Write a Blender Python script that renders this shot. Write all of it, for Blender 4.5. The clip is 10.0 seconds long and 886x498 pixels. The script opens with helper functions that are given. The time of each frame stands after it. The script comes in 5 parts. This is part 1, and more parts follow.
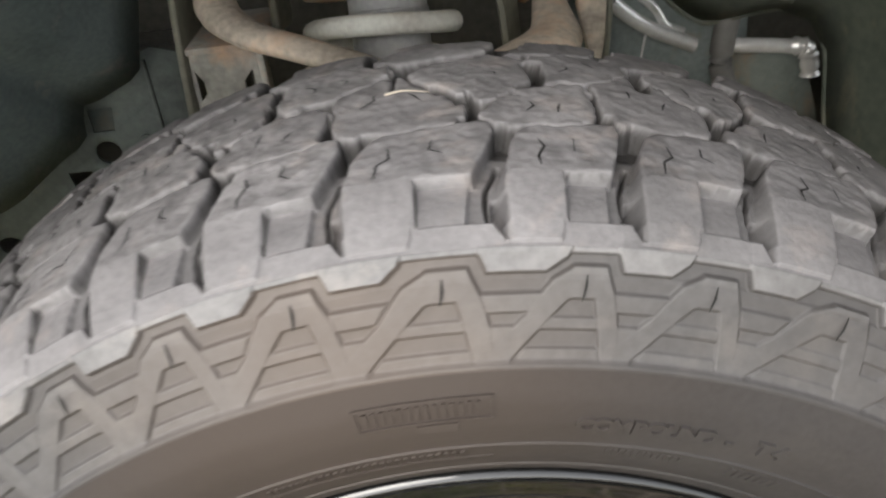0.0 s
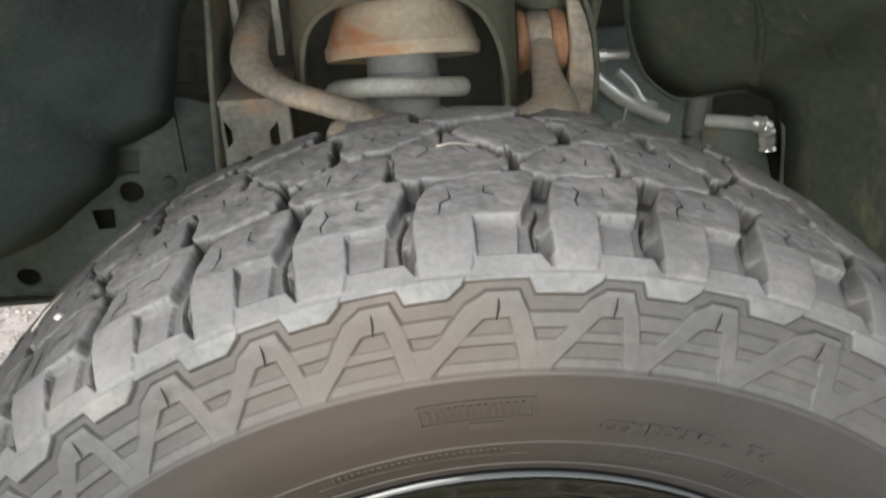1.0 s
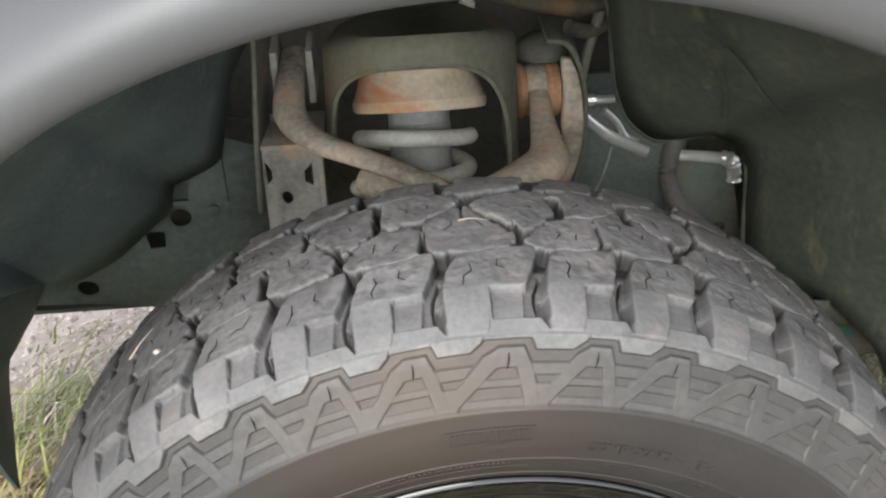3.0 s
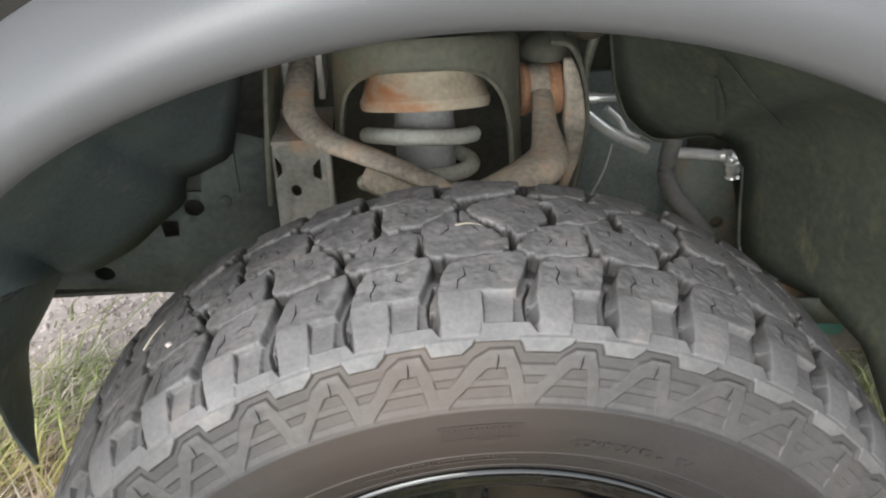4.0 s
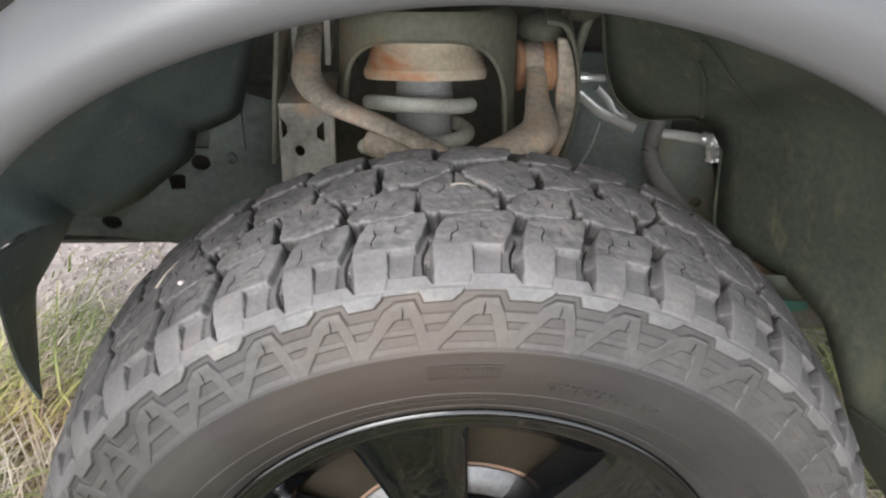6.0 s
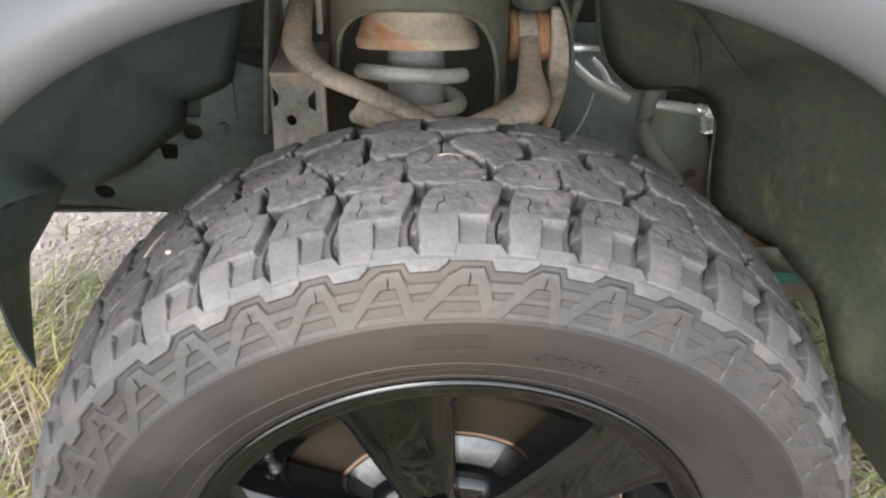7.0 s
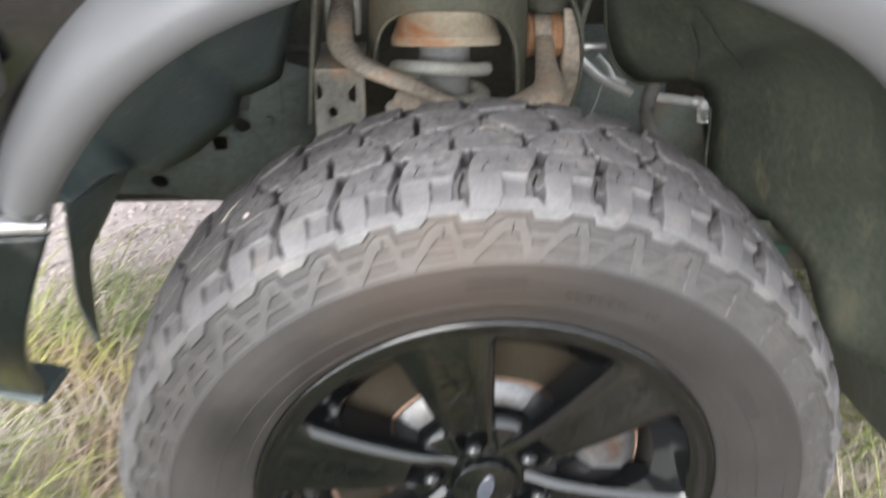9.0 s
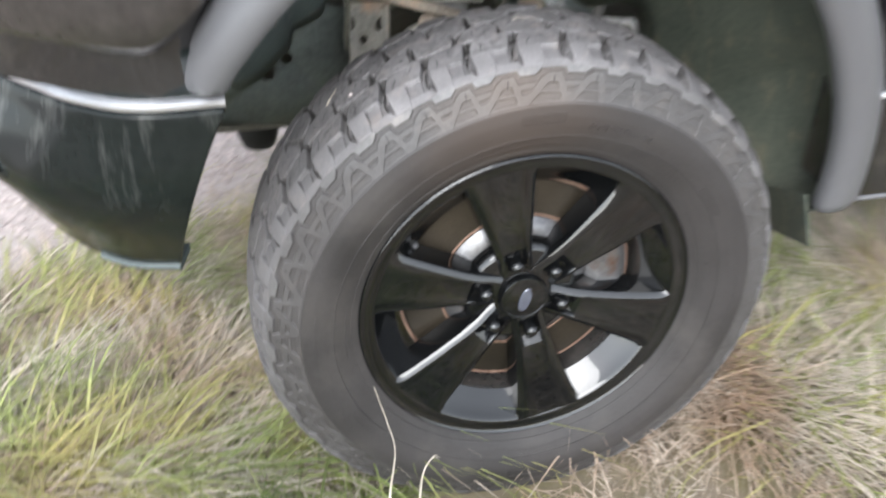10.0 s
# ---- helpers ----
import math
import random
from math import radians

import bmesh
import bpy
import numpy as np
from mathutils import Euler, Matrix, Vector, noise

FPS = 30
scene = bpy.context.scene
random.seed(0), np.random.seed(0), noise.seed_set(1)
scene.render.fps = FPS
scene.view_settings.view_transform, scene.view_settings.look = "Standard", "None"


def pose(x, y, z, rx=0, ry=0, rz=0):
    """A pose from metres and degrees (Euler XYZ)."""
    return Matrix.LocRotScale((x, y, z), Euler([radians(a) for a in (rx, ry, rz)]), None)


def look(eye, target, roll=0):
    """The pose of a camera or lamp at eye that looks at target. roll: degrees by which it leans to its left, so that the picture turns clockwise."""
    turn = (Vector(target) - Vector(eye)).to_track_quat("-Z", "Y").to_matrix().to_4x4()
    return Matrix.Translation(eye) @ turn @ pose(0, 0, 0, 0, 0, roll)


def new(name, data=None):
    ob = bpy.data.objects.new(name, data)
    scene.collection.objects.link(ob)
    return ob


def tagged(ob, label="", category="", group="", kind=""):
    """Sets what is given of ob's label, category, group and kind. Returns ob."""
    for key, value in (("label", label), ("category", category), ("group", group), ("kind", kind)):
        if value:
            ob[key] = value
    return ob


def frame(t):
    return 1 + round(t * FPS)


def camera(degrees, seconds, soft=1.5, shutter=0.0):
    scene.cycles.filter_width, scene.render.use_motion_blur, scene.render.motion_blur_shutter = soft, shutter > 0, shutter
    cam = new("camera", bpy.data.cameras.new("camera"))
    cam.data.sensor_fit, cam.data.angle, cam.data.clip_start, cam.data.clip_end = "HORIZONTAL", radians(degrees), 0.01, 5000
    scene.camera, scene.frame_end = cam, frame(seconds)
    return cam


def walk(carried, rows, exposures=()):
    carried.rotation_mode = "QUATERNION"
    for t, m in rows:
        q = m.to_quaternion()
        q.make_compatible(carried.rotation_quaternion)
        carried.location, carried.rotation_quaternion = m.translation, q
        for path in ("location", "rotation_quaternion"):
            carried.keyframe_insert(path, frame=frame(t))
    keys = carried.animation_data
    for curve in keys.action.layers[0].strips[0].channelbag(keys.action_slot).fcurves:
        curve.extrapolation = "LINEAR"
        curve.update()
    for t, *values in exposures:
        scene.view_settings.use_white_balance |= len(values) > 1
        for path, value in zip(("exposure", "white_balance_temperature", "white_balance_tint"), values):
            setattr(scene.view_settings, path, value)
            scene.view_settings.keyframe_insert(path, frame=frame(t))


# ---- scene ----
cam = camera(48.85, 10.0, soft=2.1, shutter=0.8)
# seconds, eye x y z, turn rx ry rz
PATH = [
    (0.0, 0.0222, -0.4756, 1.0438, 57.00, 6.43, -2.12),
    (0.5, -0.0257, -0.5300, 1.0625, 58.79, 3.83, -3.98),
    (1.0, -0.0396, -0.5563, 1.0772, 60.62, 2.79, -4.22),
    (1.5, -0.0480, -0.5755, 1.0918, 62.30, 2.15, -4.46),
    (2.0, -0.0675, -0.6039, 1.1366, 61.66, 1.58, -5.05),
    (2.5, -0.0716, -0.6368, 1.1835, 59.82, 1.77, -5.04),
    (4.0, -0.0529, -0.6788, 1.2588, 56.80, 1.61, -3.41),
    (4.5, -0.0570, -0.6975, 1.2719, 56.44, 0.66, -3.55),
    (5.0, -0.0615, -0.7274, 1.2775, 56.51, -0.30, -3.23),
    (5.5, -0.0652, -0.7468, 1.2799, 56.27, -0.98, -2.92),
    (7.0, -0.0500, -0.7475, 1.2798, 53.90, -1.22, -2.33),
    (7.5, -0.0401, -0.7367, 1.2767, 53.10, -0.83, -2.33),
    (8.0, -0.0505, -0.7297, 1.2762, 52.57, -1.25, -2.72),
    (8.5, -0.0663, -0.7614, 1.2968, 53.07, -1.35, -3.40),
    (9.0, -0.1144, -0.8962, 1.3046, 55.44, -0.97, -3.47),
    (9.5, -0.1892, -1.1362, 1.3169, 53.51, 0.62, -3.25),
    (9.7, -0.2551, -1.2310, 1.3123, 54.20, 0.41, -5.61),
    (10.0, -0.4288, -1.2971, 1.3373, 56.46, -0.88, -13.14),
]
walk(cam, [(t, pose(x, y, z, rx, ry, rz)) for t, x, y, z, rx, ry, rz in PATH],
     [(0.0, 0.84, 6700, 9), (1.0, 0.83, 6560, 4), (2.0, 0.82, 6520, 6), (4.5, 0.76, 6420, 6), (5.5, 0.78, 6450, 9), (7.5, 1.01, 6430, 7), (8.5, 1.03, 6400, 9), (9.0, 1.10, 6380, 9), (9.5, 1.12, 6200, 8), (10.0, 1.01, 6200, 9)])

# ---- light ----
SUN_EL, SUN_AZ = 38.0, 204.0
world = bpy.data.worlds.new("sky")
scene.world = world
world.use_nodes = True
wn, wl = world.node_tree.nodes, world.node_tree.links
sky = wn.new("ShaderNodeTexSky")
sky.sky_type, sky.sun_disc = "NISHITA", False
sky.sun_elevation, sky.sun_rotation = radians(SUN_EL), radians(SUN_AZ)
sky.air_density, sky.dust_density, sky.ozone_density = 1.0, 1.0, 1.0
pale = wn.new("ShaderNodeHueSaturation")
pale.inputs["Saturation"].default_value = 0.22
wl.new(sky.outputs[0], pale.inputs["Color"]), wl.new(pale.outputs[0], wn["Background"].inputs[0])
wn["Background"].inputs[1].default_value = 0.29
sun_data = bpy.data.lights.new("sun", "SUN")
sun_data.energy, sun_data.angle, sun_data.color = 1.25, radians(34), (1.0, 0.97, 0.93)
sun = new("sun", sun_data)
sun.matrix_world = look((-1.3, -2.9, 2.48), (0, 0, 0))


# ---- materials ----
def material(name, dark, light, rough=0.6, metal=0.0, scale=8.0, fine=120.0, bump=0.3, dirt=None, dirt_scale=5.0, dirt_amount=0.5, coat=0.0, vary=0.0, island=False, spec=0.5, leaf=0.0, relief=0.002, stretch=(1, 1, 1), fresh_shade=None, stain=None):
    """Two-scale mottled surface with fine relief; dirt: a third colour in patches; vary: change from piece to piece;
    fresh_shade: the darker colour of unworn places and of shade put into the colour, where the mesh's value is low;
    stain: (centre, reach, colour, strength) of a patch of dried mud.
    """
    m = bpy.data.materials.new(name)
    m.use_nodes = True
    n, l = m.node_tree.nodes, m.node_tree.links
    b = n["Principled BSDF"]
    big, small = n.new("ShaderNodeTexNoise"), n.new("ShaderNodeTexNoise")
    big.inputs["Scale"].default_value, big.inputs["Detail"].default_value = scale, 6
    small.inputs["Scale"].default_value, small.inputs["Detail"].default_value = fine, 5
    geo = n.new("ShaderNodeNewGeometry")
    where = n.new("ShaderNodeVectorMath")
    where.operation = "MULTIPLY"
    where.inputs[1].default_value = stretch
    l.new(geo.outputs["Position"], where.inputs[0])
    l.new(where.outputs[0], big.inputs["Vector"]), l.new(geo.outputs["Position"], small.inputs["Vector"])
    add = n.new("ShaderNodeMath")
    add.operation = "MULTIPLY_ADD"
    l.new(small.outputs["Fac"], add.inputs[0])
    add.inputs[1].default_value = 0.5
    l.new(big.outputs["Fac"], add.inputs[2])
    ramp = n.new("ShaderNodeMapRange")
    ramp.inputs["From Min"].default_value, ramp.inputs["From Max"].default_value = 0.5, 1.0
    l.new(add.outputs[0], ramp.inputs["Value"])
    mix = n.new("ShaderNodeMix")
    mix.data_type = "RGBA"
    mix.inputs["A"].default_value, mix.inputs["B"].default_value = (*dark, 1), (*light, 1)
    l.new(ramp.outputs[0], mix.inputs["Factor"])
    out = mix.outputs["Result"]
    if dirt:
        patch = n.new("ShaderNodeTexNoise")
        patch.inputs["Scale"].default_value, patch.inputs["Detail"].default_value, patch.inputs["Roughness"].default_value = dirt_scale, 8, 0.65
        l.new(where.outputs[0], patch.inputs["Vector"])
        pr = n.new("ShaderNodeMapRange")
        pr.inputs["From Min"].default_value, pr.inputs["From Max"].default_value = 0.62 - 0.3 * dirt_amount, 0.8 - 0.3 * dirt_amount
        l.new(patch.outputs["Fac"], pr.inputs["Value"])
        mix2 = n.new("ShaderNodeMix")
        mix2.data_type = "RGBA"
        mix2.inputs["B"].default_value = (*dirt, 1)
        l.new(pr.outputs[0], mix2.inputs["Factor"]), l.new(out, mix2.inputs["A"])
        out = mix2.outputs["Result"]
    if fresh_shade:
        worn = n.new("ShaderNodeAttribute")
        worn.attribute_name = "wear_shade"
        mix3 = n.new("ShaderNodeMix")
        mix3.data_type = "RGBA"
        mix3.inputs["A"].default_value = (*fresh_shade, 1)
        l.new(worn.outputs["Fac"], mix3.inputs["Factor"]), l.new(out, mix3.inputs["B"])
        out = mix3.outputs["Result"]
    if stain:
        far, ring = n.new("ShaderNodeVectorMath"), n.new("ShaderNodeMath")
        far.operation, ring.operation = "DISTANCE", "MULTIPLY_ADD"
        far.inputs[1].default_value = stain[0]
        l.new(geo.outputs["Position"], far.inputs[0])
        l.new(big.outputs["Fac"], ring.inputs[0]), l.new(far.outputs["Value"], ring.inputs[2])
        ring.inputs[1].default_value = 0.5 * stain[1]
        fade = n.new("ShaderNodeMapRange")
        fade.interpolation_type = "SMOOTHSTEP"
        fade.inputs["From Min"].default_value, fade.inputs["From Max"].default_value = 1.25 * stain[1], 0.3 * stain[1]
        fade.inputs["To Max"].default_value = stain[3]
        l.new(ring.outputs[0], fade.inputs["Value"])
        mud = n.new("ShaderNodeMix")
        mud.data_type = "RGBA"
        mud.inputs["B"].default_value = (*stain[2], 1)
        l.new(out, mud.inputs["A"])
        if fresh_shade:
            clean, share = n.new("ShaderNodeMapRange"), n.new("ShaderNodeMath")
            clean.inputs["From Min"].default_value, clean.inputs["From Max"].default_value = 0.80, 0.62
            share.operation = "MULTIPLY"
            l.new(worn.outputs["Fac"], clean.inputs["Value"])
            l.new(clean.outputs[0], share.inputs[0]), l.new(fade.outputs[0], share.inputs[1]), l.new(share.outputs[0], mud.inputs["Factor"])
        else:
            l.new(fade.outputs[0], mud.inputs["Factor"])
        out = mud.outputs["Result"]
    if vary:
        info = n.new("ShaderNodeObjectInfo")
        value = n.new("ShaderNodeMapRange")
        value.inputs["To Min"].default_value, value.inputs["To Max"].default_value = 1 - vary, 1 + vary
        l.new(geo.outputs["Random Per Island"] if island else info.outputs["Random"], value.inputs["Value"])
        hsv = n.new("ShaderNodeHueSaturation")
        l.new(value.outputs[0], hsv.inputs["Value"]), l.new(out, hsv.inputs["Color"])
        out = hsv.outputs["Color"]
    l.new(out, b.inputs["Base Color"])
    b.inputs["Metallic"].default_value = metal
    b.inputs["Coat Weight"].default_value = coat
    b.inputs["Coat Roughness"].default_value = 0.04
    b.inputs["Specular IOR Level"].default_value = spec
    rr = n.new("ShaderNodeMapRange")
    rr.inputs["To Min"].default_value, rr.inputs["To Max"].default_value = max(0.02, rough - 0.1 * min(1, rough * 2)), min(1, rough + 0.12 * min(1, rough * 2))
    l.new(big.outputs["Fac"], rr.inputs["Value"]), l.new(rr.outputs[0], b.inputs["Roughness"])
    if leaf:
        thin, both = n.new("ShaderNodeBsdfTranslucent"), n.new("ShaderNodeMixShader")
        both.inputs[0].default_value = leaf
        l.new(out, thin.inputs["Color"]), l.new(b.outputs[0], both.inputs[1]), l.new(thin.outputs[0], both.inputs[2])
        l.new(both.outputs[0], n["Material Output"].inputs["Surface"])
    if bump:
        bp = n.new("ShaderNodeBump")
        bp.inputs["Strength"].default_value, bp.inputs["Distance"].default_value = bump, relief
        l.new(add.outputs[0], bp.inputs["Height"]), l.new(bp.outputs[0], b.inputs["Normal"])
    return m


M_TREAD = material("tread_rubber", (0.147, 0.140, 0.142), (0.258, 0.246, 0.249), 0.68, scale=16, fine=260, bump=0.24, dirt=(0.292, 0.259, 0.245), dirt_scale=30, dirt_amount=0.26, vary=0.07, spec=0.35, relief=0.004, fresh_shade=(0.050, 0.047, 0.046))
M_SIDE = material("sidewall_rubber", (0.025, 0.023, 0.022), (0.045, 0.041, 0.040), 0.55, scale=8, fine=230, bump=0.15, dirt=(0.053, 0.048, 0.045), dirt_scale=6, dirt_amount=0.4, spec=0.30, stain=((-0.06, -0.14, 0.74), 0.22, (0.061, 0.0475, 0.0400), 0.85))
M_BRACE = material("relief_rubber", (0.112, 0.108, 0.108), (0.250, 0.243, 0.242), 0.56, scale=14, fine=200, bump=0.2, dirt=(0.28, 0.258, 0.243), dirt_scale=22, dirt_amount=0.3, spec=0.38, fresh_shade=(0.030, 0.0265, 0.025), stain=((-0.05, -0.14, 0.785), 0.16, (0.132, 0.100, 0.080), 0.5))
M_SHIELD = material("blue_grey_shield", (0.099, 0.120, 0.117), (0.225, 0.252, 0.240), 0.7, scale=8, fine=150, bump=0.2, dirt=(0.240, 0.203, 0.150), dirt_scale=20, dirt_amount=0.2)
# Near-black: strips for the shade inside cuts, and the rubber bump stop.
M_SIPE = material("slit_shade_black", (0.004, 0.004, 0.004), (0.012, 0.011, 0.010), 0.9, bump=0)
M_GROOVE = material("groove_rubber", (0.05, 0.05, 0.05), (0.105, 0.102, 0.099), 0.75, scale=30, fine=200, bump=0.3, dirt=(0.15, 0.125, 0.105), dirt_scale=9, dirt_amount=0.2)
M_RAIL = material("dark_rail_steel", (0.076, 0.086, 0.078), (0.166, 0.188, 0.166), 0.75, scale=9, fine=150, bump=0.25, dirt=(0.205, 0.166, 0.109), dirt_scale=9, dirt_amount=0.2)
M_BLACK = material("gloss_black", (0.003, 0.0033, 0.0036), (0.006, 0.0063, 0.0066), 0.045, scale=5, fine=60, bump=0, spec=0.75)
M_PAINT = material("black_paint", (0.008, 0.008, 0.009), (0.014, 0.014, 0.014), 0.16, scale=4, fine=50, bump=0.02, coat=1.0, dirt=(0.06, 0.052, 0.045), dirt_scale=9, dirt_amount=0.12)
M_BUMPER = material("scuffed_bumper_paint", (0.006, 0.008, 0.008), (0.014, 0.017, 0.016), 0.15, scale=7, fine=60, bump=0.05, dirt=(0.062, 0.064, 0.060), dirt_scale=22, dirt_amount=0.30, spec=0.28, stretch=(1.0, 1.0, 0.15))
M_CHROME = material("chrome", (0.55, 0.56, 0.58), (0.72, 0.72, 0.73), 0.30, 0.85, fine=90, bump=0.1, dirt=(0.4, 0.38, 0.35), dirt_scale=25, dirt_amount=0.15)
M_FLARE = material("grey_flare_plastic", (0.088, 0.0875, 0.092), (0.108, 0.1075, 0.112), 0.36, scale=3, fine=500, bump=0.05, spec=0.5)
M_LINER = material("liner_plastic", (0.041, 0.057, 0.059), (0.123, 0.149, 0.146), 0.55, scale=9, fine=200, bump=0.5, dirt=(0.202, 0.179, 0.165), dirt_scale=30, dirt_amount=0.12)
M_MUD = material("muddy_liner_plastic", (0.032, 0.041, 0.033), (0.102, 0.111, 0.085), 0.6, scale=7, fine=110, bump=0.3, dirt=(0.143, 0.128, 0.088), dirt_scale=34, dirt_amount=0.22, stretch=(1.0, 1.0, 0.4))
M_FRAME = material("dusty_frame_steel", (0.255, 0.244, 0.215), (0.588, 0.559, 0.490), 0.75, scale=9, fine=150, bump=0.25, dirt=(0.626, 0.392, 0.235), dirt_scale=11, dirt_amount=0.2)
M_TOWER = material("dark_tower_steel", (0.095, 0.097, 0.076), (0.223, 0.212, 0.160), 0.7, scale=8, fine=120, bump=0.2, dirt=(0.284, 0.181, 0.095), dirt_scale=10, dirt_amount=0.15)
M_BROWN = material("grimy_brown_steel", (0.040, 0.035, 0.025), (0.127, 0.107, 0.070), 0.75, scale=14, fine=120, bump=0.3, dirt=(0.185, 0.104, 0.055), dirt_scale=12, dirt_amount=0.3)
M_DARK = material("black_underside", (0.053, 0.053, 0.046), (0.152, 0.140, 0.114), 0.85, scale=6, fine=100, bump=0.2)
M_ARM = material("cast_arm", (0.156, 0.138, 0.117), (0.728, 0.617, 0.494), 0.8, scale=13, fine=150, bump=0.4, dirt=(0.650, 0.413, 0.260), dirt_scale=13, dirt_amount=0.24)
M_RUST = material("rusty_steel", (0.440, 0.356, 0.251), (0.775, 0.660, 0.503), 0.85, scale=18, fine=160, bump=0.35, dirt=(0.576, 0.251, 0.115), dirt_scale=16, dirt_amount=0.42, stretch=(0.5, 0.5, 1.4))
M_ORANGE = material("rust_orange", (0.413, 0.194, 0.094), (0.650, 0.388, 0.237), 0.85, scale=25, fine=200, bump=0.3)
M_SPRING = material("dusty_spring", (0.446, 0.421, 0.373), (0.767, 0.762, 0.682), 0.75, scale=15, fine=180, bump=0.25)
M_DAMPER = material("damper_tube", (0.234, 0.234, 0.233), (0.442, 0.435, 0.414), 0.6, scale=12, fine=150, bump=0.15)
M_PIPE = material("bright_pipe", (0.62, 0.61, 0.58), (0.85, 0.84, 0.81), 0.22, 0.45, scale=30, fine=110, bump=0.7, spec=1.0)
M_BRACKET = material("blue_grey_steel", (0.088, 0.103, 0.088), (0.17, 0.188, 0.165), 0.7, scale=14, fine=150, bump=0.2, dirt=(0.24, 0.155, 0.085), dirt_scale=18, dirt_amount=0.30, stretch=(1.0, 1.0, 0.6))
M_HOSE = material("rubber_hose", (0.09, 0.085, 0.078), (0.17, 0.162, 0.15), 0.7, bump=0.1)
M_DISC = material("brake_disc", (0.018, 0.015, 0.011), (0.055, 0.044, 0.031), 0.34, 0.35, scale=6, fine=300, bump=0.1)
M_BARREL = material("brake_dust", (0.016, 0.016, 0.017), (0.05, 0.046, 0.042), 0.24, scale=9, fine=90, bump=0.08, spec=0.8, dirt=(0.10, 0.085, 0.07), dirt_scale=12, dirt_amount=0.2)
M_RING = material("rusty_ring", (0.17, 0.10, 0.07), (0.31, 0.20, 0.145), 0.65, scale=20, fine=150, bump=0.2)
M_HAT = material("disc_hat", (0.10, 0.10, 0.105), (0.26, 0.255, 0.255), 0.36, 0.75, scale=20, fine=150, bump=0.15, dirt=(0.14, 0.075, 0.045), dirt_scale=18, dirt_amount=0.3)
M_BLUE = material("blue_badge", (0.060, 0.066, 0.090), (0.114, 0.120, 0.150), 0.22, 0.3, coat=0.6, bump=0)
M_LENS = material("lamp_lens", (0.022, 0.019, 0.018), (0.045, 0.04, 0.037), 0.22, scale=5, fine=40, bump=0.03, coat=0.2)
M_VALVE = material("valve_metal", (0.06, 0.062, 0.066), (0.15, 0.152, 0.158), 0.32, 0.7, scale=60, fine=300, bump=0.2)
M_GREEN = material("green_sleeve", (0.009, 0.053, 0.041), (0.017, 0.083, 0.064), 0.55, bump=0.1)
M_SOIL = material("soil", (0.11, 0.088, 0.064), (0.26, 0.21, 0.155), 0.95, scale=7, fine=90, bump=0.8, dirt=(0.15, 0.135, 0.06), dirt_scale=3, dirt_amount=0.4)
M_GRAVEL = material("gravel_bed", (0.32, 0.275, 0.255), (0.52, 0.455, 0.43), 0.95, scale=30, fine=150, bump=0.9)
M_STONE = material("gravel_stone", (0.323, 0.277, 0.264), (0.592, 0.515, 0.493), 0.9, scale=60, fine=250, bump=0.3, vary=0.3, island=True)
M_GRASS = material("green_grass", (0.11, 0.155, 0.05), (0.40, 0.43, 0.16), 0.6, scale=3, fine=60, bump=0.0, dirt=(0.47, 0.40, 0.16), dirt_scale=3.5, dirt_amount=0.45, vary=0.35, island=True, leaf=0.3)
M_DRY = material("dry_grass", (0.32, 0.278, 0.222), (0.73, 0.650, 0.55), 0.7, scale=4, fine=60, bump=0.0, dirt=(0.40, 0.285, 0.20), dirt_scale=3.2, dirt_amount=0.48, vary=0.35, island=True, leaf=0.25)
M_STRAW = material("pale_straw", (0.52, 0.45, 0.36), (0.68, 0.61, 0.51), 0.7, bump=0.0)


# ---- building helpers ----
def finish(name, bm, mats, parent=None, label="", smooth=None):
    me = bpy.data.meshes.new(name)
    bmesh.ops.recalc_face_normals(bm, faces=bm.faces)
    bm.to_mesh(me)
    bm.free()
    for m in mats if isinstance(mats, (list, tuple)) else [mats]:
        me.materials.append(m)
    if smooth is not None:
        me.shade_smooth()
        if smooth:
            me.set_sharp_from_angle(angle=radians(smooth))
    ob = new(name, me)
    ob.parent = parent
    if label:
        ob["label"] = label
    return ob


def part(name, bm, mats, parent, label="", smooth=35):
    return finish(name, bm, mats, parent, label, smooth)


def thick(ob, t, offset=0.0, bevel=0.0):
    mod = ob.modifiers.new("thickness", "SOLIDIFY")
    mod.thickness, mod.offset = t, offset
    if bevel:
        b = ob.modifiers.new("edge", "BEVEL")
        b.width, b.segments, b.limit_method, b.angle_limit = bevel, 2, "ANGLE", radians(40)
    return ob


def grid_faces(bm, rows, close_u=False, close_v=False, mat=0):
    """Quads between rows of vertices."""
    n, k = len(rows), len(rows[0])
    for i in range(n if close_u else n - 1):
        for j in range(k if close_v else k - 1):
            a, b, c, d = rows[i][j], rows[i][(j + 1) % k], rows[(i + 1) % n][(j + 1) % k], rows[(i + 1) % n][j]
            if len({a, b, c, d}) == 4:
                f = bm.faces.new((a, b, c, d))
                f.material_index = mat


def lathe(bm, profile, n=96, centre=(0, 0, 0), closed=False, axis="y", mat=0):
    """Turns a profile of (along, radius) about an axis through centre."""
    rows = []
    for i in range(n):
        a = 2 * math.pi * i / n
        row = []
        for y, r in profile:
            s, c = r * math.sin(a), r * math.cos(a)
            v = (s, y, c) if axis == "y" else ((s, c, y) if axis == "z" else (y, s, c))
            row.append(bm.verts.new(Vector(centre) + Vector(v)))
        rows.append(row)
    grid_faces(bm, rows, close_u=True, close_v=closed, mat=mat)
    return rows


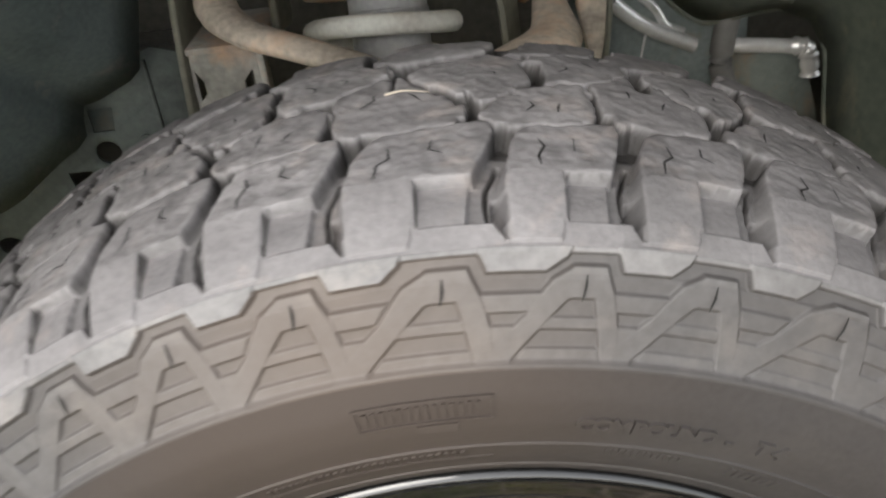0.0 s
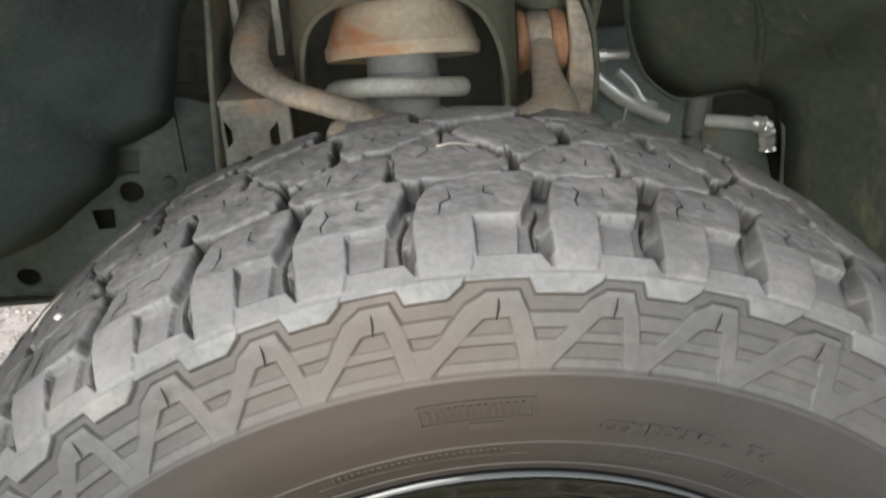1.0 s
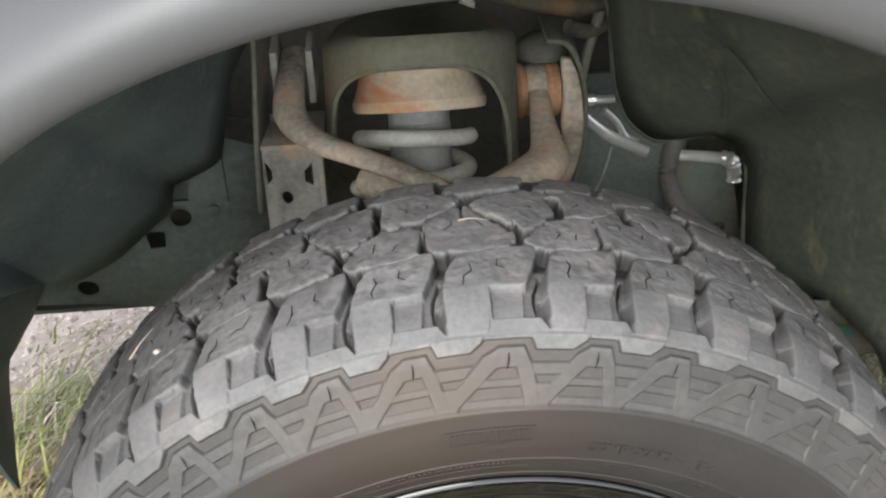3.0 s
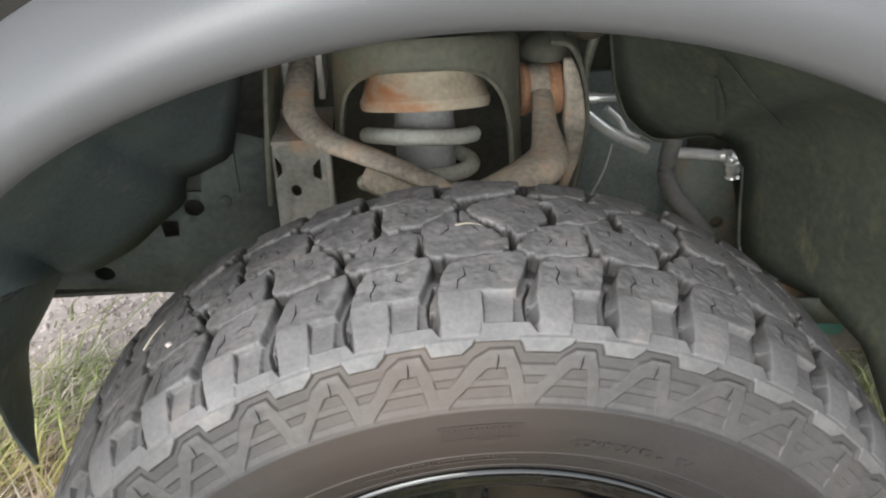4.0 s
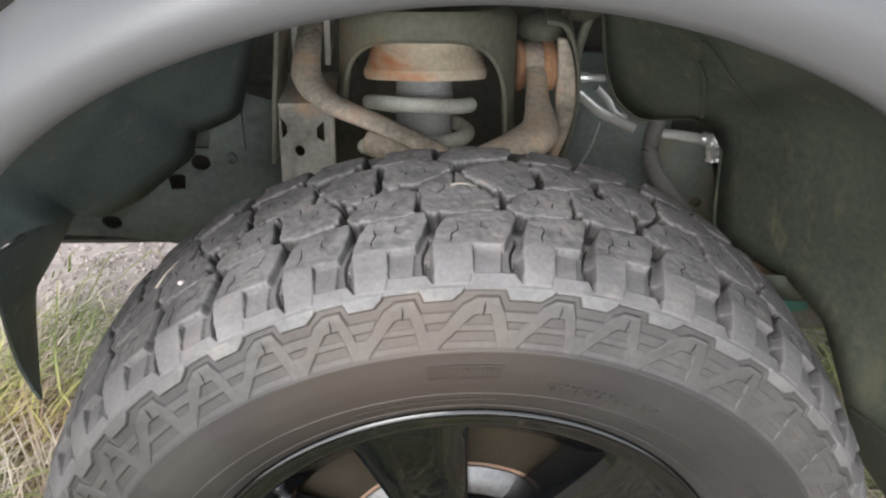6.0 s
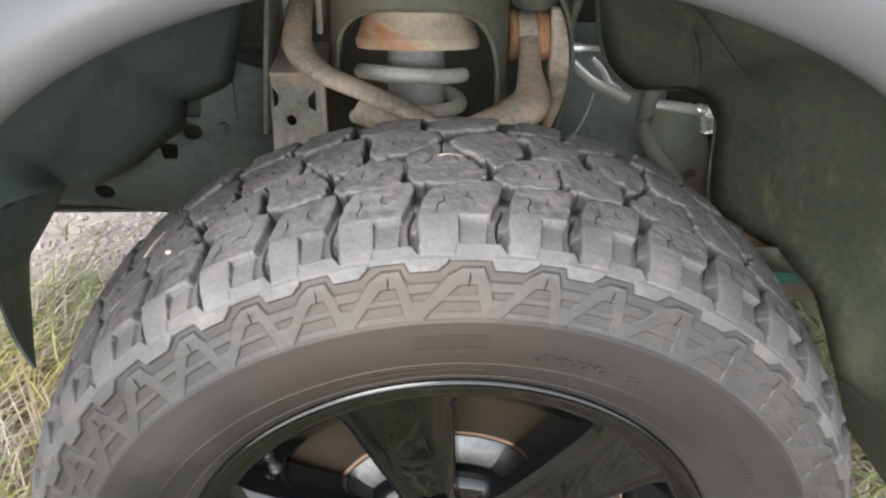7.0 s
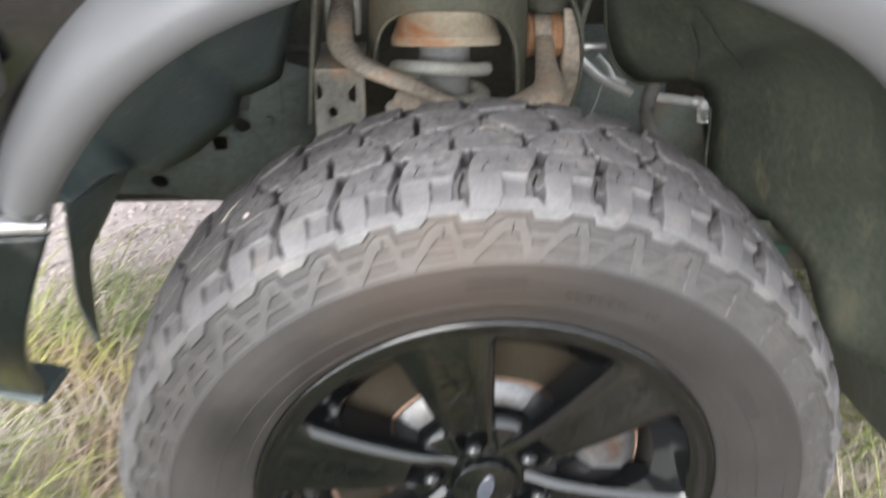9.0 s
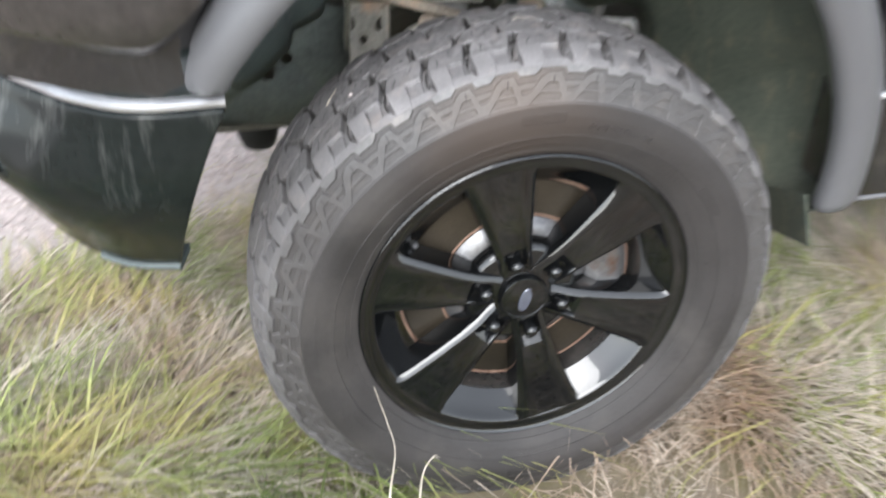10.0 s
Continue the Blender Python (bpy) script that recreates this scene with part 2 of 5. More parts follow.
def spline(knots, n):
    """A smooth curve of n points through knots (Catmull-Rom)."""
    k = [Vector(p) for p in knots]
    k = [2 * k[0] - k[1]] + k + [2 * k[-1] - k[-2]]
    out = []
    m = len(k) - 3
    for i in range(n):
        f = i / (n - 1) * m
        j = min(int(f), m - 1)
        t = f - j
        a, b, c, d = k[j:j + 4]
        out.append(0.5 * (2 * b + (c - a) * t + (2 * a - 5 * b + 4 * c - d) * t * t + (3 * b - a - 3 * c + d) * t ** 3))
    return out


def polyline(knots, n):
    """n points spread evenly along straight pieces between knots."""
    k = [Vector(p) for p in knots]
    s = [0.0]
    for a, b in zip(k, k[1:]):
        s.append(s[-1] + (b - a).length)
    return [Vector([float(np.interp(q, s, [p[c] for p in k])) for c in range(len(k[0]))]) for q in np.linspace(0, s[-1], n)]


def tube(bm, pts, radius, sides=10, flat=1.0, up=Vector((0, 0, 1)), cap=True, mat=0):
    """A tube along pts; radius: one number or one per point; flat: height against width."""
    rows = []
    for i, p in enumerate(pts):
        d = (pts[min(i + 1, len(pts) - 1)] - pts[max(i - 1, 0)]).normalized()
        side = d.cross(up)
        side = side.normalized() if side.length > 1e-4 else Vector((1, 0, 0))
        top = side.cross(d)
        r = radius[i] if isinstance(radius, (list, tuple)) else radius
        rows.append([bm.verts.new(p + r * (side * math.cos(a) + flat * top * math.sin(a))) for a in (2 * math.pi * j / sides for j in range(sides))])
    grid_faces(bm, rows, close_v=True, mat=mat)
    if cap:
        bm.faces.new(rows[0]).material_index = mat
        bm.faces.new(rows[-1][::-1]).material_index = mat


def box(bm, lo, hi, bevel=0.004, turn=None, mat=0):
    made = bmesh.ops.create_cube(bm, size=1.0)["verts"]
    lo, hi = Vector(lo), Vector(hi)
    for v in made:
        v.co = Vector([(hi[i] - lo[i]) * v.co[i] for i in range(3)])
    if bevel:
        edges = {e for v in made for e in v.link_edges}
        made = list({v for f in bmesh.ops.bevel(bm, geom=list(edges), offset=bevel, segments=2, affect="EDGES", profile=0.6)["faces"] for v in f.verts} | {v for v in made if v.is_valid})
    m = Matrix.Translation((lo + hi) / 2) @ (turn or Matrix())
    for v in made:
        v.co = m @ v.co
        for f in v.link_faces:
            f.material_index = mat


def plate(bm, outer, holes, place):
    """A flat plate with real holes; place maps (a, b) to the world."""
    edges = []
    for loop in [outer, *holes]:
        vs = [bm.verts.new(place(a, b)) for a, b in loop]
        edges += [bm.edges.new((vs[i], vs[(i + 1) % len(vs)])) for i in range(len(vs))]
    bmesh.ops.triangle_fill(bm, use_beauty=True, use_dissolve=False, edges=edges)


def ring_pts(a, b, ra, rb, n=14, power=1.0):
    return [(a + ra * math.copysign(abs(math.cos(t)) ** power, math.cos(t)), b + rb * math.copysign(abs(math.sin(t)) ** power, math.sin(t))) for t in (2 * math.pi * i / n for i in range(n))]


def loft(bm, first, last, columns, bulge=lambda f, w: Vector()):
    rows = []
    n = len(first)
    for i, (a, b) in enumerate(zip(first, last)):
        rows.append([bm.verts.new(a.lerp(b, w) + bulge(i / (n - 1), w)) for w in (j / (columns - 1) for j in range(columns))])
    grid_faces(bm, rows)
    return rows

# ---- ground ----
HUB = 0.405


def ground_height(x, y):
    near = 1 / (1 + (x * x + y * y) / 40)
    return near * (0.012 * noise.noise((x * 1.3, y * 1.3, 0)) + 0.006 * noise.noise((x * 6, y * 6, 3)))


def gravel_side(x, y):
    """Above 0 on the gravel."""
    return (y - 0.85) - 0.3 * (x + 0.7) + 0.12 * noise.noise((x * 2.5, y * 2.5, 8))


def build_ground():
    bm = bmesh.new()
    line = sorted({round(v, 4) for v in np.linspace(-3, 3, 121)} | {s * round(v, 3) for v in (*np.arange(3.1, 12, 0.15), 14, 18, 25, 50, 150, 500, 2000) for s in (-1, 1)})
    rows = [[bm.verts.new((x, y, ground_height(x, y))) for y in line] for x in line]
    grid_faces(bm, rows)
    for f in bm.faces:
        c = f.calc_center_median()
        f.material_index = int(gravel_side(c.x, c.y) > 0)
    return tagged(finish("ground", bm, [M_SOIL, M_GRAVEL], smooth=0), "bare soil and pale gravel under the grass", "ground", kind="structure")


build_ground()

# ---- the truck ----
truck = tagged(new("pickup_truck"), "black pickup truck with grey arch flare and dusty tyre on grass", "pickup truck")

# tyre: outline from the tread's middle over the shoulder down to the bead, as (along the axle, radius)
MID = -0.012
SHOULDER = [(-0.088, 0.4295), (-0.0965, 0.4272), (-0.1055, 0.4238), (-0.1145, 0.4197), (-0.1205, 0.4160), (-0.126, 0.4125), (-0.133, 0.400), (-0.140, 0.380), (-0.146, 0.364), (-0.1485, 0.345),
            (-0.147, 0.330), (-0.142, 0.3135), (-0.133, 0.295), (-0.122, 0.279), (-0.1187, 0.2738), (-0.104, 0.262)]
S_AT = [-0.088, -0.0968, -0.1068, -0.1173, -0.1250, -0.1319]
for p, q in zip(SHOULDER[5:], SHOULDER[6:]):
    S_AT.append(S_AT[-1] - math.hypot(q[0] - p[0], q[1] - p[1]))


def bare(s):
    if s > S_AT[0]:
        return s, 0.432 - (0.43 if s < MID else 0.85) * (s - MID) ** 2
    return float(np.interp(s, S_AT[::-1], [p[0] for p in SHOULDER[::-1]])), float(np.interp(s, S_AT[::-1], [p[1] for p in SHOULDER[::-1]]))


def outline(s):
    """Place (along, radius) and outward normal on the tyre's skin; s runs across the tread and on down the sidewall."""
    y, r = bare(s)
    (y1, r1), (y2, r2) = bare(s - 0.005), bare(s + 0.005)
    d = math.hypot(y2 - y1, r2 - r1)
    return y, r, -(r2 - r1) / d, (y2 - y1) / d


def s_at_radius(r):
    return float(np.interp(r, [p[1] for p in SHOULDER[::-1]], S_AT[::-1]))


def skin(theta, s, h=0.0):
    """A point on the tyre; theta in degrees from the top towards the truck's rear, h: height over the skin. The foot is pressed flat."""
    y, r, ny, nr = outline(s)
    y, r, a = y + h * ny, r + h * nr, radians(theta)
    return Vector((r * math.sin(a), y, max(HUB + r * math.cos(a), 0.004)))


PITCH = [8.8, 8.9, 8.2, 8.9, 10.0, 8.3, 8.4, 9.8]
pitches = PITCH * 5
scale_rest = (360 - sum(PITCH)) / (sum(pitches) - sum(PITCH))
starts, at = [], -39.6
for i, p in enumerate(pitches):
    width = p * (1 if i < 8 else scale_rest)
    starts.append((at, width))
    at += width
DEPTH = -0.0145

# tread blocks of one pitch, even and odd: part of the pitch, metres across
NC = [[(-0.08, 0.008), (0.02, 0.013), (0.20, 0.0235), (0.40, 0.0265), (0.58, 0.003), (0.76, -0.013), (0.835, -0.024), (0.75, -0.0398), (0.28, -0.0418), (0.0, -0.0375), (-0.10, -0.022)],
      [(-0.05, -0.033), (0.13, -0.012), (0.38, 0.000), (0.80, 0.0045), (0.89, -0.008), (0.85, -0.034), (0.70, -0.0440), (0.28, -0.0442), (0.02, -0.0400)]]
FC = [[(0.46, 0.031), (0.60, 0.044), (1.08, 0.054), (1.29, 0.048), (1.33, 0.012), (1.14, -0.0065), (0.95, -0.0135), (0.74, 0.0035), (0.58, 0.016)],
      [(0.42, 0.038), (0.49, 0.0515), (0.90, 0.055), (1.29, 0.049), (1.355, 0.034), (1.12, 0.0145), (0.80, 0.0080), (0.50, 0.0050), (0.41, 0.013)]]
FS = [[(0.19, 0.060), (0.34, 0.076), (0.44, 0.093), (1.12, 0.093), (1.13, 0.079), (0.95, 0.0605), (0.50, 0.0515), (0.36, 0.049)],
      [(0.26, 0.060), (0.42, 0.072), (0.50, 0.093), (1.18, 0.093), (1.13, 0.074), (1.02, 0.061), (0.60, 0.0595)]]
# shoulder lug, the step in it, and the notch that the groove cuts into the band below
NS = [(0.03, -0.150), (0.03, -0.100), (0.055, -0.080), (0.115, -0.063), (0.19, -0.052), (0.27, -0.0462), (0.64, -0.0428), (0.96, -0.0410), (0.975, -0.050), (0.91, -0.068),
      (0.815, -0.0885), (0.462, -0.0885), (0.45, -0.1175), (0.40, -0.1290), (0.39, -0.150)]
NOTCH = [(0.40, -0.080), (0.84, -0.080), (0.805, -0.0905), (0.765, -0.1175), (0.755, -0.130), (0.40, -0.130)]
WEDGE = [(0.93, -0.100), (0.915, -0.1150), (1.035, -0.1300), (1.035, -0.100)]
RIB = [(0.995, -0.070), (0.905, -0.090), (0.893, -0.100), (0.902, -0.111), (0.925, -0.1175)]
FINE = np.concatenate([np.arange(-64, 64, 0.088), np.arange(64, 106, 0.16), np.arange(106, 254, 0.5), np.arange(254, 296, 0.16)])
ACROSS = np.concatenate([np.arange(-0.1310, 0.030, 0.00082), np.arange(0.030, 0.0965, 0.0011)])


def soft(lo, hi, v):
    t = np.clip((v - lo) / (hi - lo), 0, 1)
    return t * t * (3 - 2 * t)


def inside(poly, rim, x, y):
    """Metres from a polygon's edge, above 0 within it."""
    px, py = np.array([p[0] * rim for p in poly]), np.array([p[1] for p in poly])
    best, odd = np.full(x.shape, 9.0), np.zeros(x.shape, bool)
    for i in range(len(px)):
        ax, ay, bx, by = px[i], py[i], px[(i + 1) % len(px)], py[(i + 1) % len(px)]
        dx, dy = bx - ax, by - ay
        t = np.clip(((x - ax) * dx + (y - ay) * dy) / (dx * dx + dy * dy), 0, 1)
        best = np.minimum(best, np.hypot(x - ax - t * dx, y - ay - t * dy))
        if dy:
            odd ^= ((ay > y) != (by > y)) & (x < ax + (y - ay) * dx / dy)
    return np.where(odd, best, -best)


SLOTS = [[(0.865, -0.004), (0.885, -0.020), (0.865, -0.034)], [(1.355, 0.038), (1.39, 0.024), (1.375, 0.008)], [(1.17, 0.064), (1.20, 0.088)]]


def stepped(shape, rim):
    """The outline with a small step worked into each long edge."""
    out = []
    for (au, av), (bu, bv) in zip(shape, shape[1:] + shape[:1]):
        dx, dy = (bu - au) * rim, bv - av
        far = math.hypot(dx, dy)
        out.append((au, av))
        if far > 0.012:
            k, t = random.choice((-1, 1)) * random.uniform(0.0010, 0.0022), random.uniform(0.35, 0.6)
            ox, oy = -dy / far * k, dx / far * k
            out += [(au + (t * dx + ox) / rim, av + t * dy + oy), (au + ((t + 0.16) * dx - ox) / rim, av + (t + 0.16) * dy - oy)]
    return out


def near_line(pts, rim, x, y):
    """Metres from an open line."""
    best = np.full(x.shape, 9.0)
    for (au, av), (bu, bv) in zip(pts, pts[1:]):
        dx, dy = (bu - au) * rim, bv - av
        t = np.clip(((x - au * rim) * dx + (y - av) * dy) / (dx * dx + dy * dy), 0, 1)
        best = np.minimum(best, np.hypot(x - au * rim - t * dx, y - av - t * dy))
    return best


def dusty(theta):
    """Share of the pale tone: full near the top of the tyre, lower down its sides."""
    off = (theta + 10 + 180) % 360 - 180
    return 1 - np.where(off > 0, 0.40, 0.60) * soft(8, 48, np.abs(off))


def tread_heights():
    """Heights of the worn tread over the skin, and the block that each place belongs to."""
    th, ss = np.meshgrid(FINE, ACROSS, indexing="ij")
    rough = np.empty(th.shape)
    edge = np.empty(th.shape)
    packed = np.empty(th.shape)
    rubbed = np.empty(th.shape)
    for i, t in enumerate(FINE):
        c, q = 0.43 * math.sin(radians(t)), 0.43 * math.cos(radians(t))
        for j, s in enumerate(ACROSS):
            lump = noise.noise((c * 55, s * 55, q * 55))
            mid = noise.noise((c * 190, s * 190, q * 190 + 9))
            rough[i, j] = 0.0009 * lump + 0.0006 * mid + 0.0002 * abs(noise.noise((c * 110, s * 110, q * 110 + 4)))
            edge[i, j] = 0.0009 * mid + 0.0010 * lump + 0.0021 * noise.noise((c * 27, s * 27, q * 27 + 2))
            packed[i, j] = noise.noise((c * 38, s * 38, q * 38 + 15))
            rubbed[i, j] = 0.6 * noise.noise((c * 24, s * 24, q * 24 + 31)) + 0.8 * noise.noise((c * 95, s * 95, q * 95 + 7))
    best = np.full(th.shape, -9.0)
    second = np.full(th.shape, -9.0)
    owner = np.zeros(th.shape, int)
    lifts = np.zeros(th.shape)
    floor = np.full(th.shape, DEPTH)
    step = np.zeros(th.shape)
    facet = np.zeros(th.shape)
    cut = np.zeros(th.shape)
    face = np.zeros(th.shape)
    gap = np.full(th.shape, 9.0)
    crack = np.zeros(th.shape)
    for n, (start, width) in enumerate(starts):
        rim = radians(width) * 0.43
        for b, shape in enumerate((NS, NC[n % 2], FC[n % 2], FS[n % 2])):
            # each block is worn a little out of its mould
            shape = [(u + random.uniform(-0.018, 0.018), v + random.uniform(-0.0009, 0.0009)) for u, v in shape] if b else shape
            shape = stepped(shape, rim) if b else shape
            lo = start + width * (min(p[0] for p in shape) - 0.18)
            hi = start + width * (max(p[0] for p in shape) + (0.18 if b else 0.60))
            cols = np.nonzero(((FINE - lo) % 360) < hi - lo)[0]
            ahead = (th[cols] - start + 90) % 360 - 90
            x, y = radians(1) * ahead * 0.43, ss[cols]
            d = inside(shape, rim, x, y) + edge[cols] * (np.where(y > -0.09, 0.6, 0.2) if b == 0 else 1.0) + (0.0004 if b == 0 else 0.0010)
            lift = random.uniform(-0.0010, 0.0004) * soft(-0.118, -0.09, y)
            over = d > best[cols]
            second[cols] = np.maximum(second[cols], np.minimum(best[cols], d))
            best[cols] = np.where(over, d, best[cols])
            owner[cols] = np.where(over, 4 * n + b, owner[cols])
            lifts[cols] = np.where(over, lift, lifts[cols])
            if b == 0:
                u = ahead / width
                notch = soft(-0.0006, 0.0006, inside(NOTCH, rim, x, y))
                step[cols] = np.maximum(step[cols], notch)
                floor[cols] = np.maximum(floor[cols], DEPTH + notch * (-DEPTH - 0.0030 - 0.0042 * soft(-0.1185, -0.09, y)))
                # slanted side of the lug towards the truck's front
                slant = 0.0082 * np.clip(1 - np.abs(y + 0.096) / np.where(y > -0.096, 0.036, 0.036), 0, 1)
                side = np.clip(1 + d / np.maximum(slant, 1e-4), 0, 1) * (u < 0.25) * (slant > 0.0004)
                floor[cols] = np.maximum(floor[cols], DEPTH + (-DEPTH - 0.0008) * side ** 1.2)
                facet[cols] = np.maximum(facet[cols], 0.60 * soft(0.05, 0.35, side))
                # shallow floor of the groove, a crack along the slanted side, and the wedge below it
                line = near_line(RIB, rim, x, y)
                shelf = soft(-0.050, -0.066, y) * (u > 0.5) * (u < 1.1)
                floor[cols] = np.maximum(floor[cols], DEPTH + shelf * (0.0045 + 0.0015 * soft(-0.09, -0.11, y)))
                facet[cols] = np.maximum(facet[cols], 0.60 * shelf)
                crack[cols] = np.maximum(crack[cols], soft(0.0016, 0.0006, line))
                cut[cols] = np.maximum(cut[cols], soft(-0.0008, 0.0006, inside(WEDGE, rim, x, y)) * soft(1.045, 0.93, u))
                for slot in SLOTS:
                    gap[cols] = np.minimum(gap[cols], near_line(slot, rim, x, y) - random.uniform(0.0012, 0.0046))
                face[cols] = np.maximum(face[cols], soft(-0.0005, 0.0005, inside([(0.0, -0.09), (0.43, -0.09), (0.43, -0.122), (0.40, -0.1285), (0.0, -0.1285)], rim, x, y)))
    # dried mud closes many of the narrow seams, the slots stay open
    filled = soft(0.08, 0.36, packed) * soft(-0.047, -0.040, ss) * soft(-0.0002, 0.0012, gap)
    floor = np.maximum(floor, DEPTH + filled * (-DEPTH - 0.0026))
    best = np.minimum(best, gap - 1.2 * edge)
    # steep sides, worn round at the top; narrow seams stay shallow
    side = np.where(best > 0, -0.0008 * np.exp(-np.maximum(best, 0) / 0.0013), -0.0008 + np.where(owner % 4 == 0, 9.0, 4.6) * np.minimum(best, 0))
    side -= 0.0028 * np.exp(-((best - second) / 0.0010) ** 2) * soft(-0.003, 0.0, second) * (1 - 0.6 * filled)
    h = np.maximum(np.maximum(lifts + side, DEPTH), floor)
    plain = np.maximum(side, floor)
    band = soft(-0.1163, -0.1176, ss + 0.15 * edge)
    h = np.maximum(h, DEPTH + band * (-DEPTH - 0.0022))
    h = np.where(ss < -0.1176, np.where(face > 0.5, np.maximum(h, -0.0006), np.minimum(h, -0.0022)), h)
    h -= cut * 0.0085 + crack * 0.0055 * soft(-0.0035, -0.006, h)
    facet *= 1 - crack
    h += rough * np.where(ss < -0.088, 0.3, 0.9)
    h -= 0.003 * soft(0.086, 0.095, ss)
    # Pale worn tops; shade of groove floors and lug walls goes into the colour.
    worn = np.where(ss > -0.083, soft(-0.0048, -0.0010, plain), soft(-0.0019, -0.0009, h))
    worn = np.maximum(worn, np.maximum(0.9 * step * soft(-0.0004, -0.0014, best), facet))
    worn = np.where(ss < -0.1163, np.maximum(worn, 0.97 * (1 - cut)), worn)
    # rubbed patches on the block tops, which also darken evenly towards the truck's front
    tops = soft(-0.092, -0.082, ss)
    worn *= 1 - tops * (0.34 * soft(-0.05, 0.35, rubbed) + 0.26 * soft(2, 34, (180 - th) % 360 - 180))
    # Crown left paler than the lug faces, making up for the arch's shade.
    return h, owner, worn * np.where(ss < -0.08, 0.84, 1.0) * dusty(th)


def tread_point(h, theta, s):
    i = int(np.argmin(np.abs((FINE - theta + 180) % 360 - 180)))
    return float(h[i, int(np.argmin(np.abs(ACROSS - s)))])


def cuts(h, start, width, lines, w):
    """Thin zigzag strips, dark as the shaded inside of a cut, lying on a worn block: corners and faces."""
    co, faces = [], []
    rim = radians(width) * 0.43
    for pts in lines:
        first = len(co)
        for i, (u, s) in enumerate(pts):
            a, b = pts[max(i - 1, 0)], pts[min(i + 1, len(pts) - 1)]
            d = Vector(((b[0] - a[0]) * rim, b[1] - a[1])).normalized()
            ww = w * (0.4 if i in (0, len(pts) - 1) else 1)
            for g in (-1, 1):
                th, sg = start + width * (u + g * ww * -d.y / rim), s + g * ww * d.x
                co.append(skin(th, sg, tread_point(h, th, sg) + 0.0005))
        faces += [(first + 2 * i, first + 2 * i + 1, first + 2 * i + 3, first + 2 * i + 2) for i in range(len(pts) - 1)]
    return co, faces


def build_tread(tyre):
    h, owner, worn = tread_heights()
    rows = [outline(s) for s in ACROSS]
    y, r, ny, nr = (np.array([q[c] for q in rows]) for c in range(4))
    across, radius = y + h * ny, r + h * nr
    a = np.radians(FINE)[:, None]
    co = np.stack([radius * np.sin(a), across, np.maximum(HUB + radius * np.cos(a), 0.004)], axis=-1)
    n, m = h.shape
    i, j = np.meshgrid(np.arange(n), np.arange(m - 1), indexing="ij")
    i2 = (i + 1) % n
    quads = np.stack([i * m + j, i2 * m + j, i2 * m + j + 1, i * m + j + 1], axis=-1).reshape(-1, 4)
    who = owner[:, :-1].reshape(-1)
    co = co.reshape(-1, 3)
    order = np.argsort(who, kind="stable")
    edges = np.searchsorted(who[order], np.arange(4 * len(starts) + 1))
    for b in range(4 * len(starts)):
        mine = quads[order[edges[b]:edges[b + 1]]]
        if not len(mine):
            continue
        used, back = np.unique(mine, return_inverse=True)
        start, width = starts[b // 4]
        shape = (NS, NC[b // 4 % 2], FC[b // 4 % 2], FS[b // 4 % 2])[b % 4]
        d = random.uniform(-0.03, 0.03)
        kind = random.randrange(3)
        if b % 4 == 0:
            lines = [[(0.34 + d, -0.061), (0.35 + d, -0.071), (0.27 + d, -0.076), (0.25 + d, -0.086)],
                     [(0.33 + d, -0.060), (0.36 + d, -0.068), (0.30 + d, -0.078), (0.31 + d, -0.085)],
                     [(0.31 + d, -0.062), (0.32 + d, -0.074), (0.26 + d, -0.085)]][kind:kind + 1]
            lines += [[[(0.60 + d, -0.060), (0.58 + d, -0.073)]], [[(0.52 + d, -0.069), (0.60 + d, -0.064), (0.69 + d, -0.066), (0.77 + d, -0.056)]],
                      [[(0.62 + d, -0.057), (0.60 + d, -0.066), (0.68 + d, -0.070)]]][random.randrange(3)]
        elif b % 4 == 3:
            lines = []
        else:
            u, s = (sum(p[c] for p in shape) / len(shape) for c in (0, 1))
            lines = []
            for side in (-1, 1)[random.randrange(2) if kind == 0 else 0:]:
                c, e, lean = u + side * random.uniform(0.10, 0.19), s + random.uniform(-0.006, 0.006), random.uniform(-0.05, 0.05)
                far = random.uniform(0.0035, 0.0075)
                lines.append([(c - lean, e + far), (c + random.choice((0, 0, 0.05)), e + 0.2 * far), (c + lean, e - far)])
        extra, strips = cuts(h, start, width, lines, 0.0007)
        me = bpy.data.meshes.new("tread_block")
        k = len(used)
        me.from_pydata([tuple(p) for p in co[used]] + [tuple(p) for p in extra], [], back.reshape(-1, 4).tolist() + [tuple(k + q for q in f) for f in strips])
        me.shade_smooth()
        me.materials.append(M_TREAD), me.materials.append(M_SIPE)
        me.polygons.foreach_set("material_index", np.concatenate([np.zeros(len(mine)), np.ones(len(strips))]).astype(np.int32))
        wear_shade = me.attributes.new("wear_shade", "FLOAT", "POINT")
        wear_shade.data.foreach_set("value", np.concatenate([worn.reshape(-1)[used], np.zeros(len(extra))]).astype(np.float32))
        ob = new("tread_block", me)
        ob.parent = tyre


